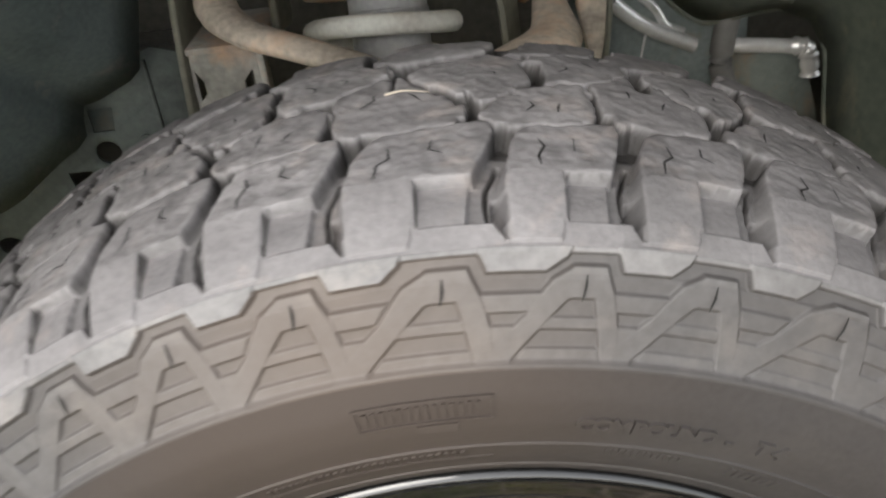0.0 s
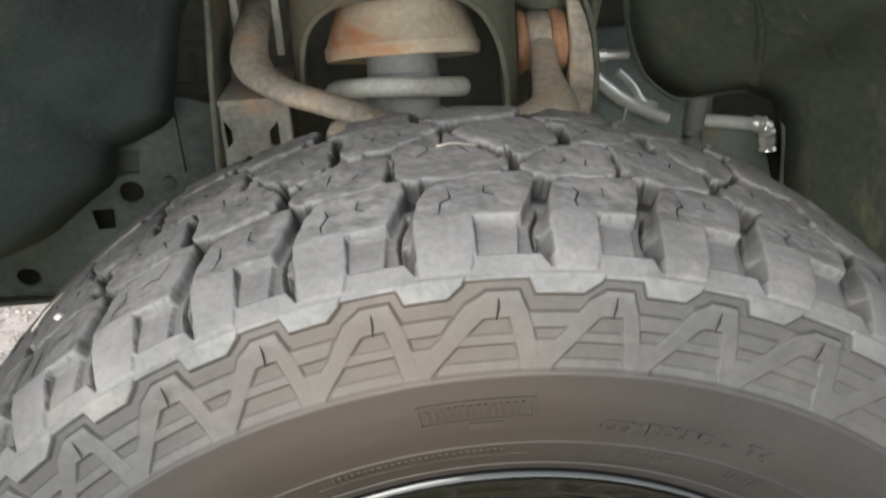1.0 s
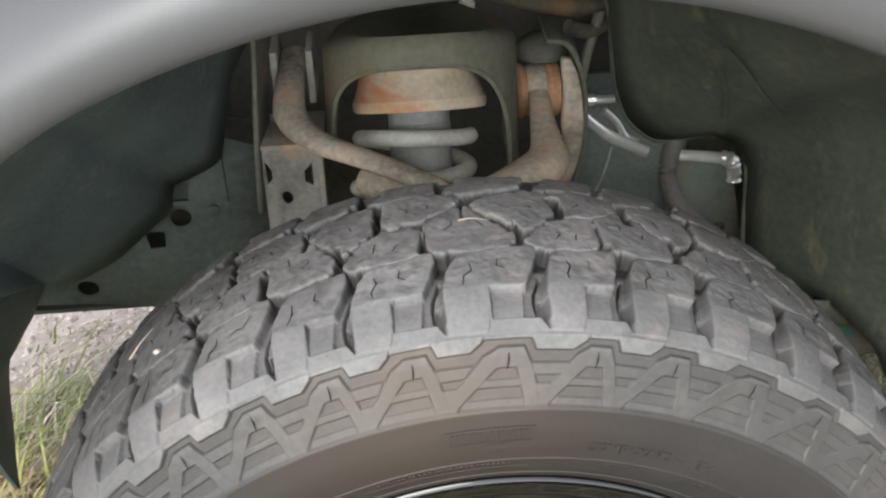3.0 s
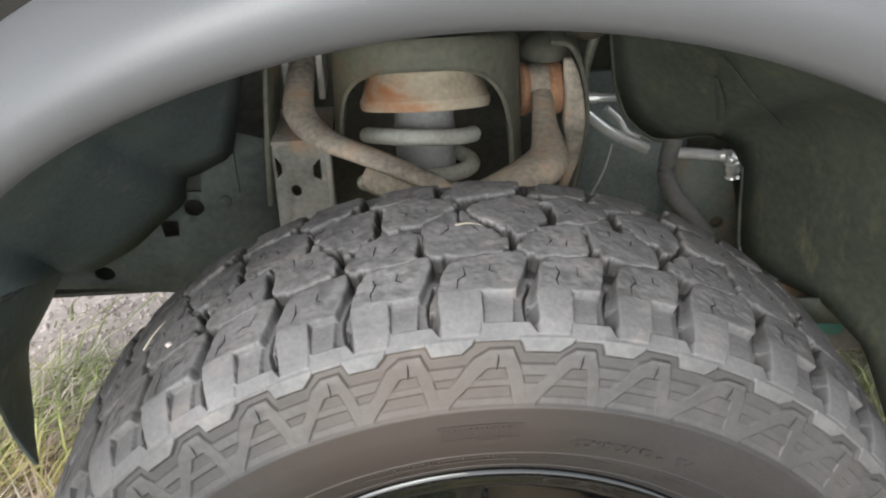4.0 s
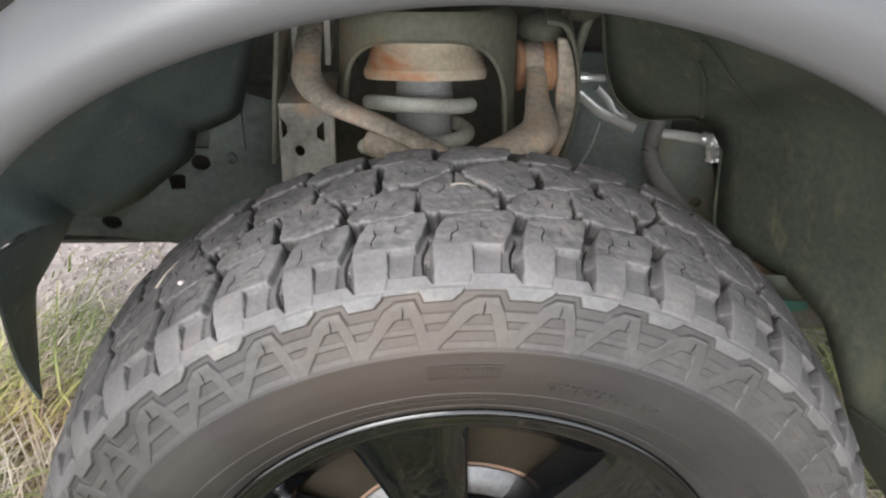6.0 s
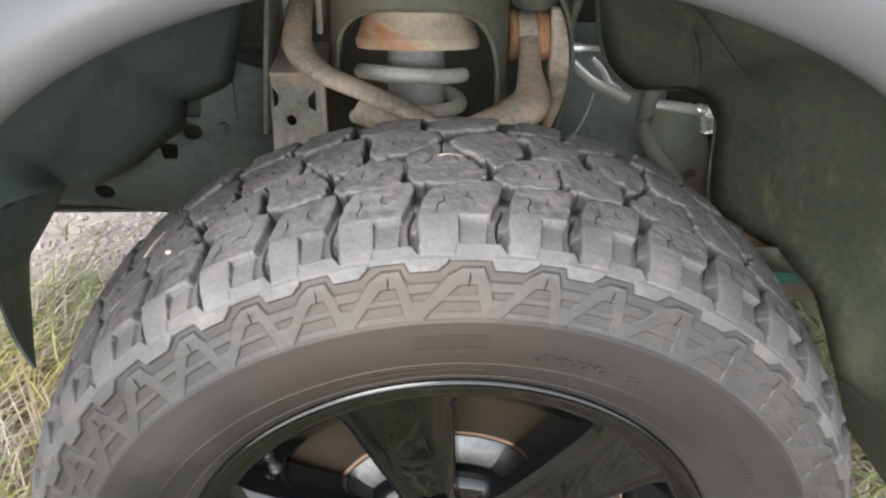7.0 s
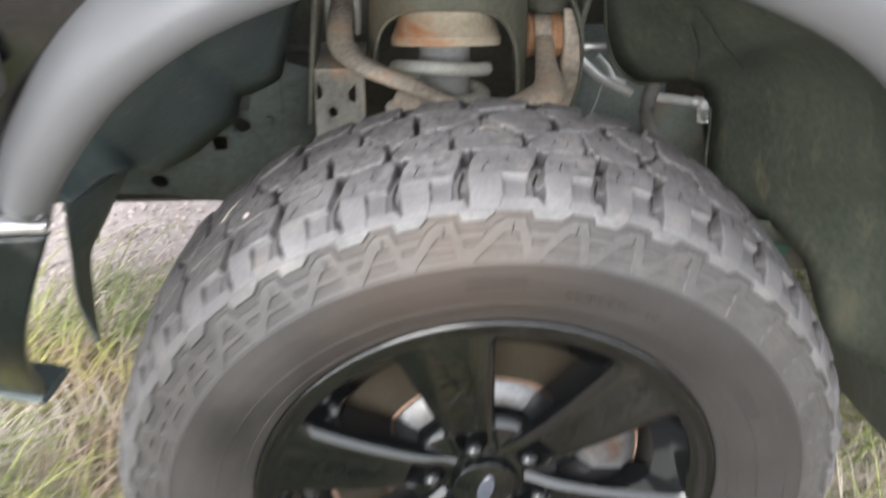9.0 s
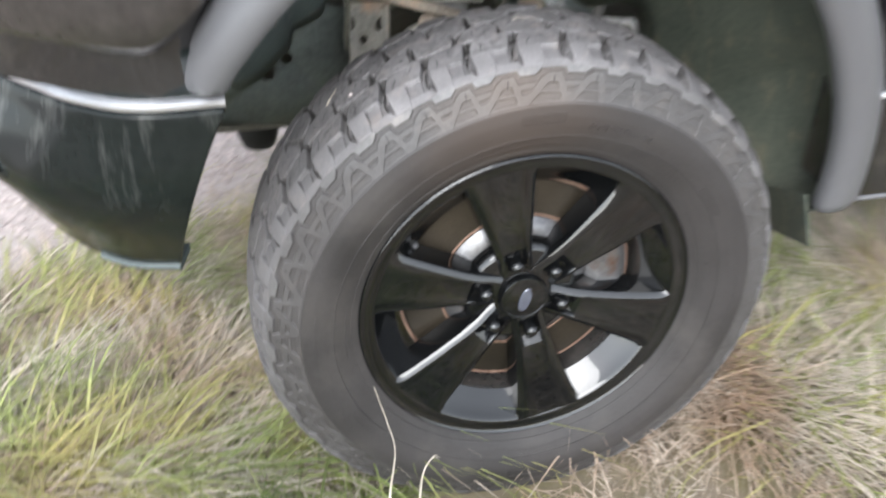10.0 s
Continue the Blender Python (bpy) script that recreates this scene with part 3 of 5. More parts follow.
# moulded A shapes of the upper sidewall, as (part of the pitch, radius)
BRACES = [[(0.49, 0.4055), (0.75, 0.4055), (0.79, 0.398), (0.70, 0.3912), (0.44, 0.3912), (0.34, 0.3935), (0.36, 0.3995)],
          [(0.50, 0.4055), (0.58, 0.3935), (0.455, 0.3905), (0.24, 0.378), (-0.01, 0.3640), (-0.27, 0.3640), (-0.10, 0.3735), (0.13, 0.385), (0.33, 0.4000)],
          [(0.66, 0.3925), (0.75, 0.4050), (0.835, 0.3915), (0.88, 0.379), (0.905, 0.3640), (0.745, 0.3640), (0.70, 0.3795), (0.66, 0.3905)],
          [(0.31, 0.3836), (0.70, 0.3836), (0.71, 0.3780), (0.21, 0.3780)], [(0.12, 0.3705), (0.73, 0.3705), (0.75, 0.3640), (0.0, 0.3640)],
          [(0.82, 0.3940), (1.26, 0.3940), (1.15, 0.3855), (0.85, 0.3855)], [(0.86, 0.3802), (1.12, 0.3802), (0.90, 0.3640), (0.86, 0.3640)],
          [(0.80, 0.4175), (0.815, 0.4110), (0.865, 0.4028), (1.235, 0.4028), (1.37, 0.4085), (1.44, 0.4175)]]
LIFT = [0.0034, 0.0033, 0.0033, 0.0029, 0.0029, 0.0031, 0.0031, 0.0042]
RAISED_TONE = [0.54, 0.52, 0.52, 0.49, 0.49, 0.51, 0.50, 0.96]


def build_relief(tyre):
    """The toothed band and braced A shapes under the shoulder, one patch a pitch."""
    across = np.concatenate([[-0.1310], np.arange(-0.1316, s_at_radius(0.3615), -0.0007)])
    radii = np.array([bare(s)[1] for s in across])
    along = np.concatenate([np.arange(-66, 66, 0.10), np.arange(66, 106, 0.2), np.arange(106, 254, 0.4), np.arange(254, 294, 0.2)])
    th, rr = np.meshgrid(along, radii, indexing="ij")
    h = np.full(th.shape, -0.0050)
    # Recesses start dark; raised shapes and the band are set paler.
    worn = np.full(th.shape, 0.29)
    owner = np.zeros(th.shape, int)
    for n, (start, width) in enumerate(starts):
        rim = radians(width) * 0.39
        cols = np.nonzero(((along - start + 0.3 * width) % 360) < 1.8 * width)[0]
        ahead = (th[cols] - start + 90) % 360 - 90
        for poly, lift, dust in zip(BRACES, LIFT, RAISED_TONE):
            d = inside(poly, rim, radians(1) * ahead * 0.39, rr[cols])
            h[cols] = np.maximum(h[cols], -0.0050 + lift * soft(-0.0009, 0.0008, d))
            worn[cols] = np.maximum(worn[cols], dust * soft(-0.0008, 0.0012, d))
        owner[np.nonzero(((along - start + 1.1) % 360) < width + 1e-6)[0]] = n
    h = np.maximum(h, -0.0050 + 0.0010 * soft(0.3938, 0.3922, rr))
    worn = np.maximum(worn, 0.32 * soft(0.3938, 0.3922, rr))
    h = np.maximum(h, -0.0050 + 0.0028 * soft(0.4098, 0.4110, rr))
    worn = np.maximum(worn, 0.98 * soft(0.4098, 0.4108, rr))
    h = np.where(rr < 0.3662, h + (0.0004 - h) * soft(0.3662, 0.3632, rr), h)
    worn = np.where(rr < 0.3670, worn + (0.16 - worn) * soft(0.3670, 0.3625, rr), worn)
    # the relief gets shallower and more even in tone towards the truck's rear
    mud = soft(0, 30, (th + 180) % 360 - 180) * soft(0.4030, 0.4015, rr) * soft(0.3640, 0.3680, rr)
    h += mud * 0.48 * (-0.0028 - h)
    worn += mud * 0.72 * (0.44 - worn)
    rows = [outline(s) for s in across]
    y, r, ny, nr = (np.array([q[c] for q in rows]) for c in range(4))
    wide, high = y + h * ny, r + h * nr
    a = np.radians(along)[:, None]
    co = np.stack([high * np.sin(a), wide, np.maximum(HUB + high * np.cos(a), 0.004)], axis=-1).reshape(-1, 3)
    n, m = h.shape
    i, j = np.meshgrid(np.arange(n), np.arange(m - 1), indexing="ij")
    i2 = (i + 1) % n
    quads = np.stack([i * m + j, i * m + j + 1, i2 * m + j + 1, i2 * m + j], axis=-1).reshape(-1, 4)
    who = owner[:, :-1].reshape(-1)
    for b, (start, width) in enumerate(starts):
        mine = quads[who == b]
        used, back = np.unique(mine, return_inverse=True)
        me = bpy.data.meshes.new("sidewall_brace")
        me.from_pydata([tuple(p) for p in co[used]], [], back.reshape(-1, 4).tolist())
        me.shade_smooth()
        me.materials.append(M_BRACE)
        wear_shade = me.attributes.new("wear_shade", "FLOAT", "POINT")
        wear_shade.data.foreach_set("value", (worn * np.where(rr > 0.4022, 0.86, 0.76) * dusty(th)).reshape(-1)[used].astype(np.float32))
        new("sidewall_brace", me).parent = tyre
        # A dark strip laid on the surface for the slit's shaded inside.
        bm = bmesh.new()
        rows = [[bm.verts.new(skin(start + width * (u + g), s_at_radius(q), -0.0004)) for g in (-w, w)] for u, q, w in ((0.585, 0.4020, 0.004), (0.582, 0.397, 0.010), (0.560, 0.3910, 0.005))]
        grid_faces(bm, rows)
        part("sidewall_slit", bm, M_SIPE, tyre)


def build_tyre():
    bm = bmesh.new()
    prof = [(s, 0.0) for s in np.linspace(S_AT[-1], s_at_radius(0.3628), 26)]
    prof += [(s, -0.0075) for s in np.linspace(s_at_radius(0.3645), s_at_radius(0.410), 10)]
    prof += [(-0.1315, -0.0085), (-0.122, -0.014), (-0.117, DEPTH - 0.004), (-0.108, DEPTH - 0.004)] + [(s, DEPTH - 0.004) for s in np.linspace(-0.095, 0.085, 10)]
    rows = []
    steps = 240
    for i in range(steps):
        th = 360 * i / steps
        row = [bm.verts.new(skin(th, s, h)) for s, h in prof]
        back = [(0.096, 0.414), (0.112, 0.392), (0.120, 0.36), (0.122, 0.33), (0.112, 0.29), (0.095, 0.262), (0.02, 0.25), (-0.09, 0.255)]
        a = radians(th)
        row += [bm.verts.new((r * math.sin(a), y, max(HUB + r * math.cos(a), 0.004))) for y, r in back]
        rows.append(row)
    grid_faces(bm, rows, close_u=True, close_v=True)
    for f in bm.faces:
        c = f.calc_center_median()
        if math.hypot(c.x, c.z - HUB) > 0.404 and c.y > -0.124:
            f.material_index = 1
    tyre = part("tyre", bm, [M_SIDE, M_GROOVE], truck, "worn dusty all-terrain tyre, brownish on the sidewall", 50)
    build_tread(tyre)
    build_relief(tyre)
    sr = s_at_radius
    # lower sidewall: rings, framed plate, lettering
    bm = bmesh.new()
    for r0, r1, h in ((0.3145, 0.3125, 0.0010), (0.2860, 0.2840, 0.0008)):
        rows = []
        for i in range(240):
            th = 360 * i / 240
            rows.append([bm.verts.new(skin(th, sr(r), hh)) for r, hh in ((r0, -0.0005), (r0 - 0.0005, h), (r1 + 0.0005, h), (r1, -0.0005))])
        grid_faces(bm, rows, close_u=True)

    def bar(t0, t1, r0, r1, h=0.0014):
        k = max(2, int((t1 - t0) / 1.5) + 1)
        rows = []
        for th in np.linspace(t0, t1, k):
            rows.append([bm.verts.new(skin(th, sr(r), hh)) for r, hh in ((r0, -0.0005), (r0, h), (r1, h), (r1, -0.0005))])
        grid_faces(bm, rows)
        for row in (rows[0], rows[-1]):
            bm.faces.new(row)
    for around in (0, 180):
        a = around
        bar(a - 6.6, a + 4.0, 0.3500, 0.3488), bar(a - 6.6, a + 4.0, 0.3372, 0.3360)
        bar(a - 6.6, a - 6.35, 0.3500, 0.3360), bar(a + 3.75, a + 4.0, 0.3500, 0.3360)
        for j in range(14):
            t = a - 5.9 + 0.66 * j
            bar(t, t + 0.32, 0.3470, 0.3392, 0.0011)
        bar(a - 2.0, a + 1.2, 0.3345, 0.3300, 0.0011)
        for j in range(26):
            t = a - 17 + 0.72 * j
            bar(t, t + 0.4, 0.3085, 0.3035, 0.0009)
        for j in range(12):
            t = a + 14 + 0.62 * j
            bar(t, t + 0.35, 0.3090, 0.3040, 0.0006)
        bar(a - 19, a + 4, 0.3010, 0.3003, 0.0006)
        for r in (0.3440, 0.2960):
            bar(a + 80, a + 99, r, r - 0.0012, 0.0009)
        for t in (80, 86, 98.7):
            bar(a + t, a + t + 0.3, 0.3440, 0.2960, 0.0009)
        for j in range(7):
            t = a + 26 + 0.8 * j
            bar(t, t + 0.5, 0.3085, 0.3010, 0.0007)
        for j in range(11):
            t = a + 52 + 1.0 * j
            bar(t, t + 0.6, 0.3290, 0.3170, 0.0007)
    part("sidewall_moulding", bm, M_SIDE, tyre, "moulded rings and marks of the sidewall", 40)
    # words that can be read
    bm = bmesh.new()
    for text, t0, step in (("COMPOUND", 11.2, 1.46), ("-", 23.4, 1.2), ("T4", 26.4, 1.6)):
        for j, letter in enumerate(text):
            curve = bpy.data.curves.new("letter", "FONT")
            curve.body, curve.size, curve.extrude, curve.align_x = letter, 0.0122, 0.0018, "CENTER"
            curve.offset = 0.0006
            holder = bpy.data.objects.new("letter", curve)
            scene.collection.objects.link(holder)
            me = holder.to_mesh()
            th = t0 + step * j
            a = radians(th)
            (y0, r0), (y1, r1) = bare(sr(0.3265)), bare(sr(0.3355))
            along, out = Vector((math.cos(a), 0, -math.sin(a))), Vector((math.sin(a), 0, math.cos(a)))
            up = (out * (r1 - r0) + Vector((0, y1 - y0, 0))).normalized()
            base = Vector((0, y0, HUB)) + out * r0
            m = Matrix.Translation(base) @ Matrix((along, up, along.cross(up))).transposed().to_4x4()
            vs = [bm.verts.new(m @ v.co) for v in me.vertices]
            for p in me.polygons:
                try:
                    bm.faces.new([vs[q] for q in p.vertices])
                except ValueError:
                    pass
            holder.to_mesh_clear()
            bpy.data.objects.remove(holder)
            bpy.data.curves.remove(curve)
    part("sidewall_lettering", bm, M_SIDE, tyre, "raised rubber letters", 30)


def build_rim():
    bm = bmesh.new()
    lathe(bm, [(-0.104, 0.2615), (-0.110, 0.2690), (-0.1150, 0.2716), (-0.1180, 0.2726), (-0.1191, 0.2722), (-0.1208, 0.2704), (-0.1213, 0.2690), (-0.1206, 0.2680), (-0.1192, 0.2660), (-0.1176, 0.2615), (-0.1158, 0.2545), (-0.1146, 0.2492), (-0.1128, 0.2462), (-0.1085, 0.2436), (-0.092, 0.2262), (-0.0755, 0.2080),
               (-0.0735, 0.2082), (-0.0735, 0.225), (-0.09, 0.250)], 120, (0, 0, HUB), closed=True)
    rim = part("wheel_rim", bm, M_BLACK, truck, "gloss black six-spoke alloy wheel", 40)
    bm = bmesh.new()
    lathe(bm, [(-0.0745, 0.2077), (-0.060, 0.2068), (-0.045, 0.2063), (-0.02, 0.2058), (0.04, 0.2060), (0.1, 0.216), (0.104, 0.245), (0.04, 0.240), (-0.05, 0.244), (-0.0745, 0.236)], 96, (0, 0, HUB), closed=True)
    part("rim_barrel", bm, M_BARREL, rim, "inner rim barrel covered in brake dust", 40)
    # one spoke along +z, then turned
    rs = [0.048, 0.062, 0.075, 0.0855, 0.0985, 0.12, 0.16, 0.20, 0.226, 0.238, 0.246, 0.252, 0.258]
    half = [0.0270, 0.0275, 0.0282, 0.0290, 0.0305, 0.033, 0.040, 0.047, 0.052, 0.056, 0.062, 0.069, 0.078]
    face = [-0.092, -0.095, -0.0985, -0.1005, -0.1025, -0.1052, -0.1095, -0.1122, -0.1136, -0.1143, -0.1147, -0.1149, -0.1146]
    scoop = [0.008, 0.0095, 0.0115, 0.0115, 0.0006, 0.0, 0.0, 0.0, 0.0, 0.0, 0.0, 0.0, 0.0]
    for k in range(6):
        bm = bmesh.new()
        rows = []
        turn = Matrix.Translation((0, 0, HUB)) @ Matrix.Rotation(radians(-13 + 60 * k), 4, "Y")
        for r, a, f, deep in zip(rs, half, face, scoop):
            c = min(0.0075, a * 0.35)
            sec = [(-a - 0.004, f + 0.052), (-a, f + 0.0088), (-a + 0.0006, f + 0.0068), (-a + c, f + 0.0009), (-a + c + 0.0025, f), (-0.0160 - 0.06 * a, f + 0.0010), (-0.0145, f + 0.0014 + deep), (0.0145, f + 0.0014 + deep), (0.0160 + 0.06 * a, f + 0.0010), (a - c - 0.0025, f), (a - c, f + 0.0009), (a - 0.0006, f + 0.0068), (a, f + 0.0088), (a + 0.004, f + 0.052)]
            rows.append([bm.verts.new(turn @ Vector((x, y, math.sqrt(max(r * r - x * x * 0.9, 0.0004)))) ) for x, y in sec])
        grid_faces(bm, rows, close_v=True)
        part("spoke", bm, M_BLACK, rim, smooth=28)
    bm = bmesh.new()
    lathe(bm, [(-0.06, 0.098), (-0.075, 0.094), (-0.082, 0.088), (-0.0845, 0.080), (-0.0845, 0.06), (-0.0865, 0.052), (-0.088, 0.02), (-0.088, 0.001)], 60, (0, 0, HUB))
    part("hub_face", bm, M_BLACK, rim, smooth=35)
    bm = bmesh.new()
    lathe(bm, [(-0.086, 0.0415), (-0.097, 0.0410), (-0.1005, 0.0385), (-0.1005, 0.0365), (-0.099, 0.0355), (-0.1015, 0.02), (-0.1025, 0.001)], 48, (0, 0, HUB))
    part("centre_cap", bm, M_BLACK, rim, smooth=35)
    bm = bmesh.new()
    vs = [bm.verts.new((a, -0.1026 + 0.6 * (a * a + b * b), HUB + b)) for a, b in ((p * 0.22 - q * 0.975, p * 0.975 + q * 0.22) for p, q in ring_pts(0, 0, 0.0225, 0.0098, 28))]
    top = [bm.verts.new((v.co.x * 0.93, v.co.y - 0.0018, HUB + (v.co.z - HUB) * 0.9)) for v in vs]
    for i in range(28):
        bm.faces.new((vs[i], vs[(i + 1) % 28], top[(i + 1) % 28], top[i]))
    bm.faces.new(top)
    part("cap_badge", bm, M_BLUE, rim, "plain blue oval badge", 30)
    for k in range(6):
        a = radians(-14 + 60 * k)
        cx, cz = 0.0675 * math.sin(a), HUB + 0.0675 * math.cos(a)
        bm = bmesh.new()
        lathe(bm, [(-0.083, 0.0138), (-0.088, 0.0130), (-0.098, 0.0122), (-0.104, 0.0108), (-0.1085, 0.0078), (-0.1108, 0.0035), (-0.1112, 0.0004)], 12, (cx, 0, cz))
        part("lug_nut", bm, M_BLACK, rim, "gloss black domed lug nut", 60)
        bm = bmesh.new()
        lathe(bm, [(-0.078, 0.0150), (-0.0885, 0.0155), (-0.0895, 0.0165), (-0.084, 0.0175)], 24, (cx, 0, cz))
        part("nut_seat", bm, M_BLACK, rim, smooth=35)
    bm = bmesh.new()
    d = Vector((0.14, -0.84, -0.42)).normalized()
    p = Vector((-0.180, -0.050, 0.532))
    tube(bm, [p, p + d * 0.012, p + d * 0.013, p + d * 0.034, p + d * 0.037], [0.0045, 0.0045, 0.0062, 0.0058, 0.003], 12)
    part("valve_cap", bm, M_VALVE, rim, "grey valve stem cap", 30)


def build_brake():
    bm = bmesh.new()
    lathe(bm, [(0.0, 0.100), (-0.004, 0.102), (-0.004, 0.118), (-0.006, 0.120), (-0.006, 0.189), (-0.003, 0.191), (-0.003, 0.195), (0.024, 0.195), (0.024, 0.1)], 96, (0, -0.040, HUB))
    disc = part("brake_disc", bm, M_DISC, truck, "worn steel brake disc with rusty edges", 30)
    bm = bmesh.new()
    lathe(bm, [(-0.0015, 0.1255), (-0.0068, 0.1262), (-0.0070, 0.1290), (-0.0055, 0.130)], 96, (0, -0.040, HUB))
    lathe(bm, [(-0.0055, 0.1925), (-0.0066, 0.193), (-0.006, 0.1962), (0.0, 0.1965), (0.002, 0.1955)], 96, (0, -0.040, HUB))
    part("rust_ring", bm, M_RING, disc, smooth=30)
    bm = bmesh.new()
    lathe(bm, [(0.0, 0.126), (-0.007, 0.124), (-0.012, 0.117), (-0.017, 0.108), (-0.019, 0.098), (-0.0195, 0.085), (-0.0195, 0.02)], 64, (0, -0.040, HUB))
    part("disc_hat", bm, M_HAT, disc, "bare metal disc hat", 30)
    bm = bmesh.new()
    lathe(bm, [(0.04, 0.02), (0.04, 0.19), (0.046, 0.195), (0.05, 0.19), (0.05, 0.02)], 48, (0, -0.040, HUB))
    part("splash_shield", bm, M_DARK, truck, "dark splash shield behind the disc", 30)
    bm = bmesh.new()
    rows = []
    for th in np.linspace(68, 118, 9):
        a = radians(th)
        w = 0.008 * math.sin(radians((th - 68) / 50 * 180))
        sec = [(0.118, -0.056), (0.135, -0.064 - w), (0.172, -0.062 - w), (0.192, -0.05), (0.192, 0.06), (0.118, 0.06)]
        rows.append([bm.verts.new((r * math.sin(a), y, HUB + r * math.cos(a))) for r, y in sec])
    grid_faces(bm, rows, close_v=True)
    bm.faces.new(rows[0]), bm.faces.new(rows[-1][::-1])
    part("brake_caliper", bm, M_HAT, truck, "dull metal brake caliper", 40)
    bm = bmesh.new()
    tube(bm, [Vector((0, 0.06, HUB)), Vector((0, 0.2, HUB)), Vector((0, 0.6, HUB + 0.05))], [0.07, 0.04, 0.03], 16)
    part("drive_shaft", bm, M_FRAME, truck, smooth=40)
    bm = bmesh.new()
    tube(bm, spline([(0, 0.14, 0.2), (0, 0.15, 0.4), (0.0, 0.17, 0.6), (0.0, 0.18, 0.74)], 12), [0.05] * 4 + [0.04] * 4 + [0.028] * 4, 12)
    part("steering_knuckle", bm, M_FRAME, truck, smooth=40)


build_tyre()
build_rim()
build_brake()

# ---- wheel arch ----
ARCH_T = [-60, -47, -40, -30, -20, 0, 20, 30, 50, 76]
ARCH_R = [0.548, 0.591, 0.611, 0.640, 0.657, 0.665, 0.653, 0.637, 0.578, 0.500]
ARCH_Y = [-0.06, -0.100, -0.125, -0.15, -0.16, -0.16, -0.16, -0.157, -0.14, -0.115]


def arch(theta, dr=0.0, dy=0.0):
    """A point on the lip of the wheel arch, moved out by dr and in by dy."""
    theta = float(theta)
    knots = [Vector((r, y, 0)) for r, y in zip(ARCH_R, ARCH_Y)]
    i = min(max(int(np.searchsorted(ARCH_T, theta)) - 1, 0), len(ARCH_T) - 2)
    t = (theta - ARCH_T[i]) / (ARCH_T[i + 1] - ARCH_T[i])
    a, b = knots[max(i - 1, 0)], knots[i]
    c, d = knots[i + 1], knots[min(i + 2, len(knots) - 1)]
    ta, tb, tc, td = ARCH_T[max(i - 1, 0)], ARCH_T[i], ARCH_T[i + 1], ARCH_T[min(i + 2, len(knots) - 1)]
    m0, m1 = (c - a) / (tc - ta) * (tc - tb), (d - b) / (td - tb) * (tc - tb)
    p = (2 * t ** 3 - 3 * t * t + 1) * b + (t ** 3 - 2 * t * t + t) * m0 + (3 * t * t - 2 * t ** 3) * c + (t ** 3 - t * t) * m1
    a = radians(theta)
    return Vector(((p.x + dr) * math.sin(a), p.y + dy, 0.4 + (p.x + dr) * math.cos(a)))


FLARE = [(0.020, 0.040), (0.004, 0.022), (0.0, 0.004), (0.003, -0.006), (0.012, -0.013), (0.03, -0.017), (0.05, -0.012), (0.068, 0.000), (0.083, 0.016), (0.092, 0.032), (0.096, 0.046), (0.097, 0.056)]


def flare_width(theta):
    """The flare narrows towards its front foot."""
    return float(np.interp(theta, [-60, -49, -12, 22], [0.62, 0.66, 0.70, 1.0]))


def body_y(x, z):
    """How far the fender and bumper wrap in towards the nose."""
    w = max(0.0, -0.5 - x)
    return -0.104 + 0.95 * w ** 1.35 + 0.10 * max(0.0, z - 1.05)


